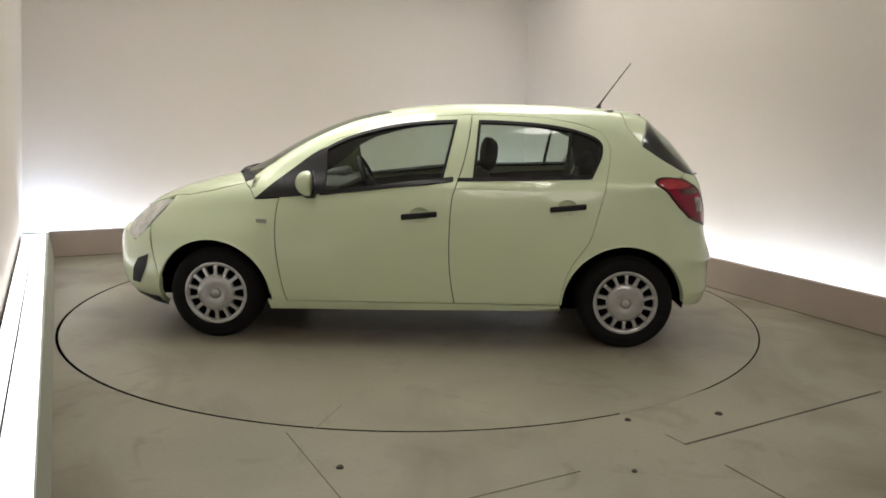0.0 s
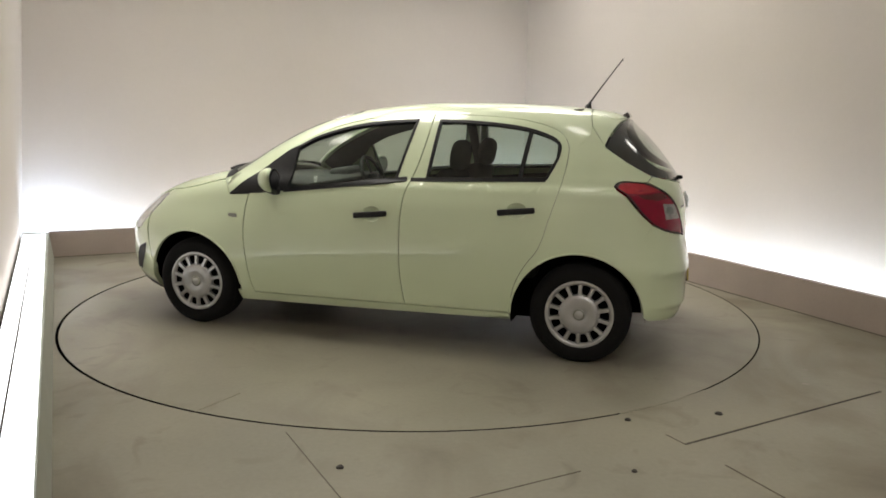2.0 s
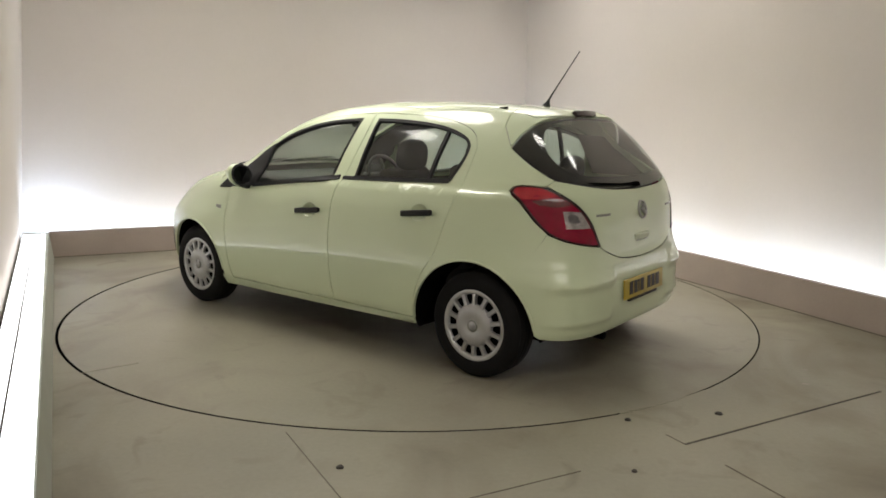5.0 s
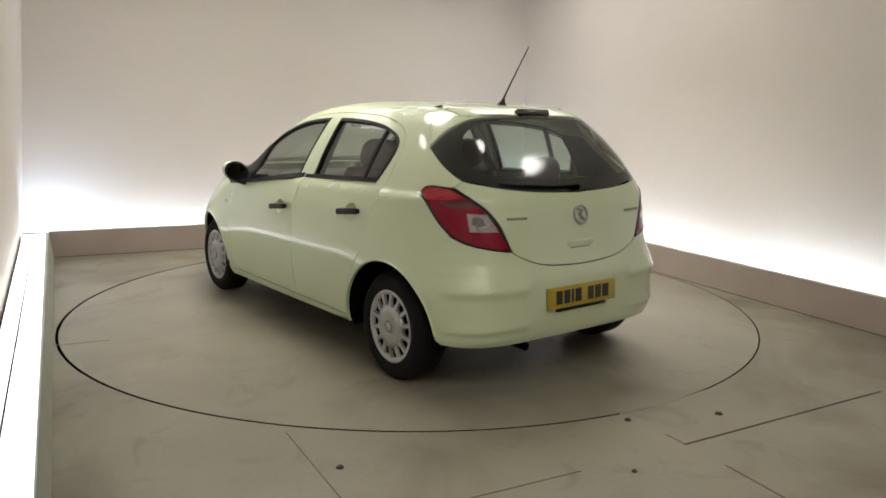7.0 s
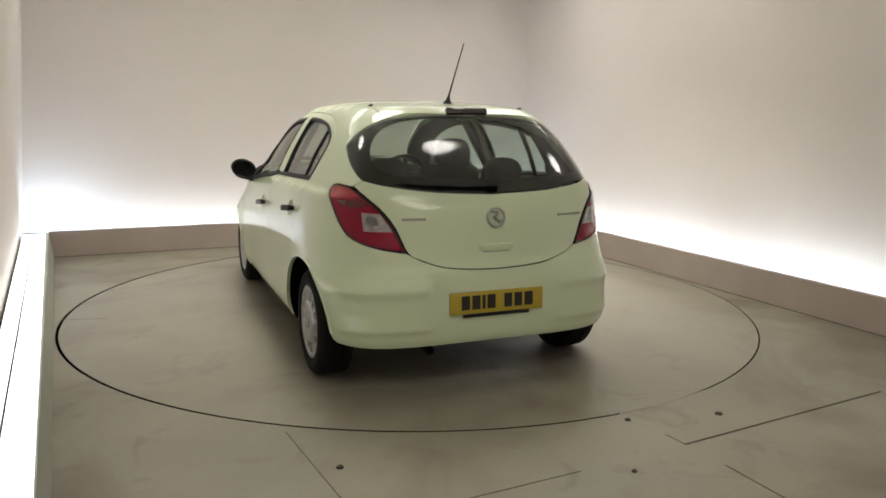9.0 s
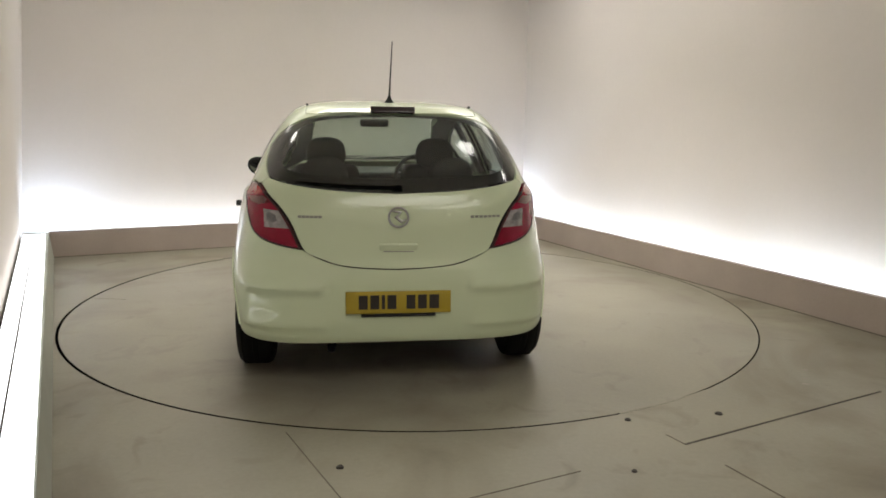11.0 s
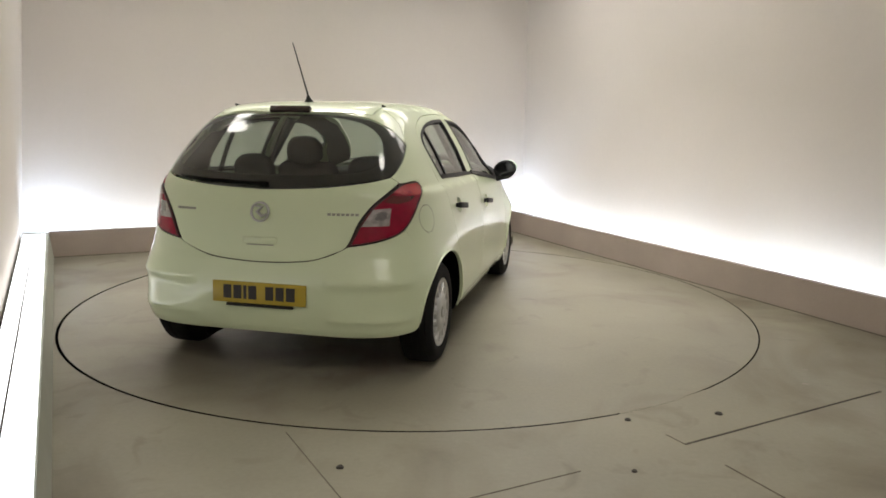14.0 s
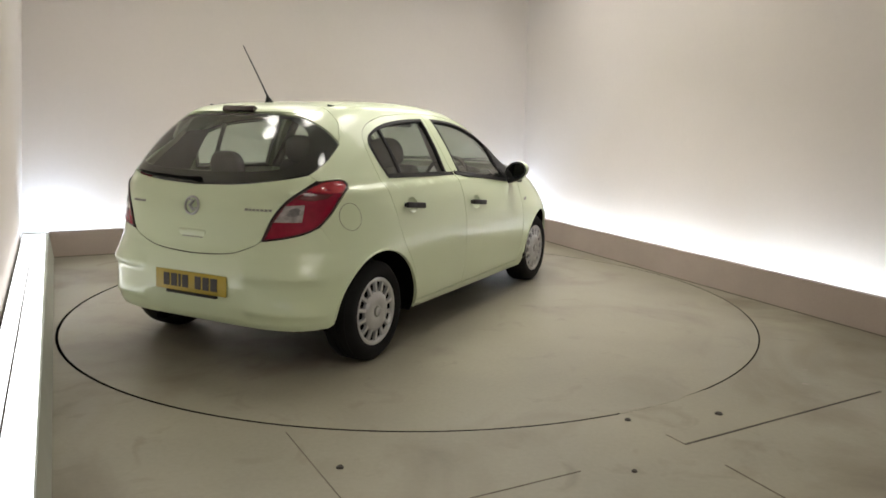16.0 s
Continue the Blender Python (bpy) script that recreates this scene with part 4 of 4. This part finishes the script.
    screen = skin("windscreen", "screen", both(half), SIDEGLASS, car, gap=0.003, depth=0, cell=0.05, label="clear raked windscreen")
    foot_up = [(u, v + 0.018) for u, v in foot]
    skin("cowl", "screen", both(foot_up[::-1] + foot), TRIM, screen, gap=0, depth=0, lift=0.003, cell=0.05, label="black plastic cowl")
    for y0, y1 in ((0.50, 0.05), (0.02, -0.42)):
        bm = bmesh.new()
        pts = []
        for i in range(6):
            y = y0 + (y1 - y0) * i / 5
            x = 1.245 - 0.30 * y * y - 0.06 * i / 5
            pts.append((x, y, top_z(x, y) + 0.013))
        rod(bm, pts, [0.008, 0.007, 0.006, 0.005, 0.005, 0.003], 8)
        part("wiper", bm, TRIM, screen, "black windscreen wiper")
    # Roof
    half = curve([(0.31, 0.0), (0.295, 0.18), (0.25, 0.36), (0.205, side_y(0.205, 1.400))], 4) + [(x, ditch(x)) for x in (0.10, -0.05, -0.25, -0.5, -0.75, -0.95, -1.1, -1.235)] + [(-1.24, 0.0)]
    half = [(x, y) for x, y in half]
    outline = half + [(x, -y) for x, y in reversed(half) if y > 1e-6]
    skin("roof", "top", outline, PAINT, car, gap=0.002, depth=0.012, cell=0.05)
    for s in (1, -1):
        bm = bmesh.new()
        rod(bm, [(x, s * ditch(x), top_z(x, ditch(x)) - 0.005) for x in (0.0, -0.3, -0.6, -0.9, -1.15, -1.23)], 0.006, 6)
        part("roof_strip", bm, PAINT, car)
        bm = bmesh.new()
        box(bm, (0.06, 0.012, 0.010), (-1.16, s * 0.452, top_z(-1.16, 0.452) + 0.002), 0.003, (0, 6, 0))
        part("rack_cover", bm, TRIM, car, "small black roof rack cover")
    # Aerial
    bm = bmesh.new()
    lathe(bm, [(0.0, 0.042), (0.008, 0.040), (0.012, 0.025), (0.024, 0.006), (0.028, 0.0)], 16, "z")
    bmesh.ops.transform(bm, matrix=pose(-1.165, 0, top_z(-1.165, 0) - 0.002, 0, -20, 0), verts=bm.verts)
    rod(bm, [(-1.172, 0, 1.478), (-1.225, 0, 1.555), (-1.372, 0, 1.760)], [0.006, 0.0042, 0.0028], 8)
    part("aerial", bm, TRIM, car, "black whip aerial on the roof")
    # Front bumper, lamps, grille
    fr = lambda pts: [uv("front", *p) for p in pts]
    arch = [on_side(x, z) for x, z in circle(ARCH_F, ARCH_RAD, 14, -14, 8)]
    side_top = [on_side(1.640, 0.37), on_side(1.672, 0.52), on_side(1.70, 0.68)]
    half = fr([(2.03, 0.0, 0.66), (1.97, 0.38, 0.65), (1.88, 0.58, 0.62), (1.82, 0.66, 0.58)]) + fr(side_top[::-1]) + fr(arch) + fr([(1.80, 0.60, 0.155), (1.95, 0.35, 0.155), (1.98, 0.0, 0.155)])
    nose = skin("front_bumper", "front", both(half), PAINT, car, gap=0.002, depth=0.03, cell=0.05)
    for s in (1, -1):
        fog = fr([(1.874, 0.616, 0.305), (1.842, 0.655, 0.409), (1.802, 0.685, 0.468), (1.705, 0.735, 0.505), (1.735, 0.712, 0.405), (1.795, 0.665, 0.305)])
        skin("fog_recess", "front", fog, TRIM, nose, s, gap=0, depth=0, lift=0.003, cell=0.04, label="black fog lamp recess")
        lipline = fr([(1.90, 0.55, 0.235), (1.80, 0.66, 0.230), (1.66, 0.70, 0.225), (1.66, 0.68, 0.155), (1.80, 0.62, 0.155), (1.92, 0.50, 0.155)])
        skin("chin", "front", lipline, TRIM, nose, s, gap=0, depth=0, lift=0.003, cell=0.04, label="black bumper chin")
        lens = fr(curve([(1.56, 0.640, 0.838), (1.650, 0.665, 0.760), (1.735, 0.692, 0.660), (1.808, 0.680, 0.590), (1.88, 0.585, 0.60)], 4)) + fr(curve([(1.90, 0.55, 0.66), (1.86, 0.52, 0.74), (1.76, 0.54, 0.80), (1.60, 0.60, 0.845)], 4))
        skin("headlamp", "front", lens, HEADLENS, car, s, gap=0.003, depth=0.02, cell=0.04, label="clear swept-back headlamp")
    bm = bmesh.new()
    box(bm, (0.05, 0.8, 0.10), (2.022, 0, 0.48), 0.02)
    box(bm, (0.05, 0.7, 0.12), (2.008, 0, 0.30), 0.02)
    part("grille", bm, TRIM, nose, "black lower grille")


def build_wheels(car):
    def wheel(x, s):
        bm = bmesh.new()
        lathe(bm, [(0.0, 0.055), (0.10, 0.055), (0.175, 0.045), (0.186, 0.06), (0.186, -0.08)], 48)
        hub = part("wheel", bm, BLACKSHADE, car, "steel wheel with silver trim and black tyre")
        hub.matrix_basis = pose(x, s * 0.736, 0.2855, 0, 0, 0 if s > 0 else 180)
        bm = bmesh.new()
        lathe(bm, [(0.186, 0.078), (0.195, 0.088), (0.212, 0.094), (0.245, 0.096), (0.262, 0.090), (0.274, 0.078), (0.2810, 0.070), (0.2845, 0.066), (0.2820, 0.060), (0.286, 0.055), (0.286, 0.02), (0.2825, 0.018), (0.2825, 0.012), (0.286, 0.010), (0.286, -0.010), (0.2825, -0.012), (0.2825, -0.018), (0.286, -0.02), (0.286, -0.06), (0.276, -0.08), (0.245, -0.093), (0.186, -0.075)], 72)
        part("tyre", bm, RUBBER, hub, "black rubber tyre")
        # Trim: outer ring, raised middle and fourteen spokes
        bm = bmesh.new()
        lathe(bm, [(0.168, 0.070), (0.172, 0.084), (0.184, 0.090), (0.194, 0.088), (0.197, 0.074)], 60)
        lathe(bm, [(0.0, 0.100), (0.022, 0.100), (0.030, 0.093), (0.040, 0.093), (0.048, 0.098), (0.088, 0.096), (0.110, 0.090), (0.117, 0.080), (0.115, 0.066)], 60)
        for i in range(14):
            a = 2 * math.pi * (i + 0.5) / 14
            vs = []
            for r, w, h in ((0.108, 0.0150, 0.089), (0.140, 0.0115, 0.087), (0.174, 0.0150, 0.084)):
                for side, dh in ((-1, -0.016), (-0.75, 0.0), (0.75, 0.0), (1, -0.016)):
                    vs.append(bm.verts.new((r * math.cos(a) - side * w * math.sin(a), h + dh, r * math.sin(a) + side * w * math.cos(a))))
            for j in range(2):
                for k in range(3):
                    bm.faces.new((vs[j * 4 + k], vs[j * 4 + k + 1], vs[j * 4 + k + 5], vs[j * 4 + k + 4]))
        bmesh.ops.recalc_face_normals(bm, faces=bm.faces[:])
        cap = part("hubcap", bm, CAP, hub, "silver plastic wheel trim with fourteen spokes", angle=50)
        bm = bmesh.new()
        lathe(bm, [(0.0245, 0.0985), (0.0255, 0.0995), (0.0315, 0.0960), (0.0325, 0.0945)], 32)
        part("badge_ring", bm, LETTER, cap, "dark ring round the centre badge")
    for x in (1.2555, -1.2555):
        for s in (1, -1):
            wheel(x, s)


def build_mirrors(car):
    for s in (1, -1):
        bm = bmesh.new()
        bmesh.ops.create_uvsphere(bm, u_segments=28, v_segments=18, radius=1)
        for v in bm.verts:
            x, y, z = v.co
            v.co = Vector(((x * 0.078 if x > 0 else x * 0.032) - 0.2 * y * 0.096, y * 0.096 * (1 + 0.10 * z), z * 0.076 + 0.015 * y))
        bmesh.ops.transform(bm, matrix=Matrix.Translation((0.655, 0.885, 0.978)), verts=bm.verts)
        if s < 0:
            bmesh.ops.scale(bm, vec=(1, -1, 1), verts=bm.verts)
            bmesh.ops.reverse_faces(bm, faces=bm.faces[:])
        shell = part("door_mirror", bm, PAINT, car, "pale green door mirror with dark glass")
        bm = bmesh.new()
        lathe(bm, [(0.0, 0.0), (0.85, 0.0), (1.0, 0.1), (1.0, 0.55), (0.93, 0.62)], 30)
        for v in bm.verts:
            x, y, z = v.co
            v.co = Vector((0.655 - 0.036 + y * 0.008 - 0.2 * x * 0.095, 0.885 + x * 0.095, 0.978 + z * 0.075 + 0.015 * x))
        if s < 0:
            bmesh.ops.scale(bm, vec=(1, -1, 1), verts=bm.verts)
        bmesh.ops.recalc_face_normals(bm, faces=bm.faces[:])
        part("mirror_rim", bm, TRIM, shell, "black rear rim of the mirror")
        bm = bmesh.new()
        bmesh.ops.create_circle(bm, cap_ends=True, segments=28, radius=1)
        for v in bm.verts:
            x, y, z = v.co
            v.co = Vector((0.655 - 0.0365 - 0.2 * x * 0.080, s * (0.885 + x * 0.080), 0.978 + y * 0.060 + 0.012 * x))
        bmesh.ops.recalc_face_normals(bm, faces=bm.faces[:])
        part("mirror_glass", bm, MIRROR, shell, "dark mirror glass")
        bm = bmesh.new()
        box(bm, (0.075, 0.12, 0.045), (0.66, s * 0.84, 0.912), 0.018, (s * 18, 0, 0))
        part("mirror_foot", bm, TRIM, shell, "black mirror foot")


def build_inside(car):
    bm = bmesh.new()
    box(bm, (1.72, 1.60, 0.09), (0.03, 0, 0.262), 0.02)
    box(bm, (1.66, 1.30, 0.10), (0.03, 0, 0.225), 0.03)
    # Low unseen box, added to block light passing under the car
    box(bm, (2.90, 0.86, 0.09), (0.0, 0, 0.180), 0.03)
    box(bm, (1.00, 1.02, 0.50), (1.40, 0, 0.44), 0.05)
    box(bm, (0.94, 0.94, 0.42), (-1.28, 0, 0.44), 0.05)
    # End trays, also added to keep the floor below them dark
    box(bm, (0.18, 1.16, 0.07), (-1.63, 0, 0.312), 0.02)
    box(bm, (0.18, 1.20, 0.06), (1.68, 0, 0.30), 0.02)
    part("underbody", bm, BLACKSHADE, car, "dark underbody")
    bm = bmesh.new()
    rod(bm, [(-1.45, 0.33, 0.226), (-1.775, 0.33, 0.222)], 0.022, 12)
    part("exhaust", bm, BLACKSHADE, car, "dark exhaust pipe")
    # Inner door linings up to the waist
    for s in (1, -1):
        skin("door_lining", "side", [(0.95, 0.86), (0.5, 0.905), (-0.2, 0.985), (-1.04, 1.015), (-1.06, 0.71), (-0.90, 0.64), (-0.80, 0.30), (0.80, 0.29)], DASH, car, s, gap=0, depth=0, lift=-0.06, cell=0.1, label="dark door lining")
        bm = bmesh.new()
        box(bm, (0.07, 0.03, 0.40), (-0.262, s * 0.62, 1.17), 0.01, (s * 29, 4, 0))
        part("pillar_trim", bm, DASH, car, "dark pillar trim")
        trim = [(1.0, 1.035), (0.845, 1.147), (0.665, 1.247), (0.463, 1.333), (0.21, 1.393), (-0.10, 1.40), (-0.10, 1.345), (0.036, 1.338), (0.247, 1.303), (0.459, 1.241), (0.60, 1.17), (0.66, 1.10), (0.97, 0.90)]
        skin("front_pillar_trim", "side", trim, DASH, car, s, gap=0, depth=0, lift=-0.030, cell=0.06, label="dark front pillar trim")
        skin("rear_pillar_trim", "side", [(-1.06, 1.30), (-1.12, 1.03), (-1.56, 1.03), (-1.44, 1.13), (-1.33, 1.215), (-1.27, 1.29)], DASH, car, s, gap=0, depth=0, lift=-0.035, cell=0.1, label="dark rear pillar trim")
    outline = [(0.22, 0.36), (0.0, 0.44), (-0.5, 0.45), (-1.2, 0.44), (-1.36, 0.30), (-1.36, -0.30), (-1.2, -0.44), (-0.5, -0.45), (0.0, -0.44), (0.22, -0.36)]
    skin("headliner", "top", outline, LINER, car, gap=0, depth=0, lift=-0.03, cell=0.15, label="pale grey headliner")
    bm = bmesh.new()
    box(bm, (0.42, 1.38, 0.20), (0.83, 0, 0.83), 0.06, (0, 8, 0), 4)
    box(bm, (0.30, 0.36, 0.34), (0.66, 0, 0.66), 0.04)
    box(bm, (0.72, 1.30, 0.05), (0.87, 0, 0.922), 0.02)
    box(bm, (0.16, 0.34, 0.09), (0.70, -0.36, 0.95), 0.035, (0, 10, 0), 3)
    part("dashboard", bm, DASH, car, "dark grey dashboard")
    # Steering wheel on the right
    bm = bmesh.new()
    ring = [(0.185 * math.cos(2 * math.pi * i / 32), 0.185 * math.sin(2 * math.pi * i / 32), 0) for i in range(33)]
    rod(bm, ring, 0.015, 10)
    box(bm, (0.12, 0.10, 0.035), (0, 0, 0), 0.015)
    for a in (0, 180, 270):
        box(bm, (0.11, 0.03, 0.014), (0.11 * math.cos(radians(a)), 0.11 * math.sin(radians(a)), 0), 0.004, (0, 0, a))
    bmesh.ops.transform(bm, matrix=pose(0.47, -0.36, 0.905, 0, -66, 0) @ pose(0, 0, 0, 0, 0, 90), verts=bm.verts)
    part("steering_wheel", bm, TRIM, car, "black three-spoke steering wheel")
    bm = bmesh.new()
    box(bm, (0.03, 0.22, 0.06), (0.36, 0, 1.33), 0.02, (0, -8, 0), 3)
    rod(bm, [(0.37, 0, 1.34), (0.42, 0, 1.375)], 0.01)
    part("inner_mirror", bm, TRIM, car, "black rear-view mirror")

    def seat(x, y, width, lean, base_z, back_h, head, name, label):
        bm = bmesh.new()
        box(bm, (0.50, width, 0.16), (x, y, base_z), 0.05, (0, -6, 0), 4)
        vs = box(bm, (0.13, width * 0.96, back_h), (0, 0, back_h / 2), 0.055, segs=4)
        for v in vs:
            k = v.co.z / back_h
            v.co.y *= 1 - 0.22 * max(0, k - 0.45)
        bmesh.ops.transform(bm, matrix=pose(x - 0.22, y, base_z, 0, -lean, 0), verts=vs)
        top = pose(x - 0.22, y, base_z, 0, -lean, 0) @ Vector((0.0, 0, back_h))
        st = part(name, bm, SEAT, car, label)
        for dy in head:
            bm = bmesh.new()
            for k in (-0.05, 0.05):
                rod(bm, [(top.x, y + dy + k, top.z - 0.03), (top.x - 0.015, y + dy + k, top.z + 0.07)], 0.006)
            vs = bmesh.ops.create_uvsphere(bm, u_segments=20, v_segments=14, radius=1)["verts"]
            for v in vs:
                g = [math.copysign(abs(k) ** 0.72, k) for k in v.co]
                v.co = Vector((g[0] * 0.055, g[1] * 0.128 * (1 - 0.08 * g[2]), g[2] * 0.098))
            bmesh.ops.transform(bm, matrix=pose(top.x - 0.035, y + dy, top.z + 0.085, 0, -8, 0), verts=vs)
            part("headrest", bm, SEAT, st, "black cloth headrest")

    for y in (0.36, -0.36):
        seat(0.0, y, 0.50, 17, 0.52, 0.56, (0.0,), "front_seat", "dark cloth front seat")
    seat(-0.72, 0.0, 1.26, 22, 0.52, 0.48, (0.36, -0.36), "rear_bench", "dark cloth rear bench")
    bm = bmesh.new()
    box(bm, (0.42, 1.10, 0.025), (-1.42, 0, 0.985), 0.01)
    part("parcel_shelf", bm, DASH, car, "dark parcel shelf")


def build_car():
    car = new("car")
    build_sides(car)
    build_ends(car)
    build_wheels(car)
    build_mirrors(car)
    build_inside(car)
    # Small wing emblem, unreadable: two dark bars
    for s in (1, -1):
        v = Vector(on_side(0.955, 0.742))
        bm = bmesh.new()
        box(bm, (0.066, 0.003, 0.024), (v.x, s * (v.y + 0.003), v.z), 0.001, (0, 0, s * -7))
        box(bm, (0.022, 0.003, 0.012), (v.x - 0.005, s * (v.y + 0.004), v.z - 0.032), 0.001, (0, 0, s * -7))
        part("wing_emblem", bm, LETTER, car, "small grey wing emblem", smooth=False)
    tagged(car, "pale green five-door hatchback car parked on the turntable", "car")
    return car


build_room()
TABLE = build_turntable()
CAR = build_car()


def motions():
    steps = 32
    spin, drive = [], []
    for i in range(steps + 1):
        t = 16.0 * i / steps
        a = TURN_START + TURN_RATE * t
        spin.append((t, pose(0, 0, 0, 0, 0, TURN_RATE * t)))
        drive.append((t, pose(0, 0, 0, 0, 0, a) @ pose(CAR_X, CAR_Y, 0.001)))
    walk(TABLE, spin)
    walk(CAR, drive)


motions()
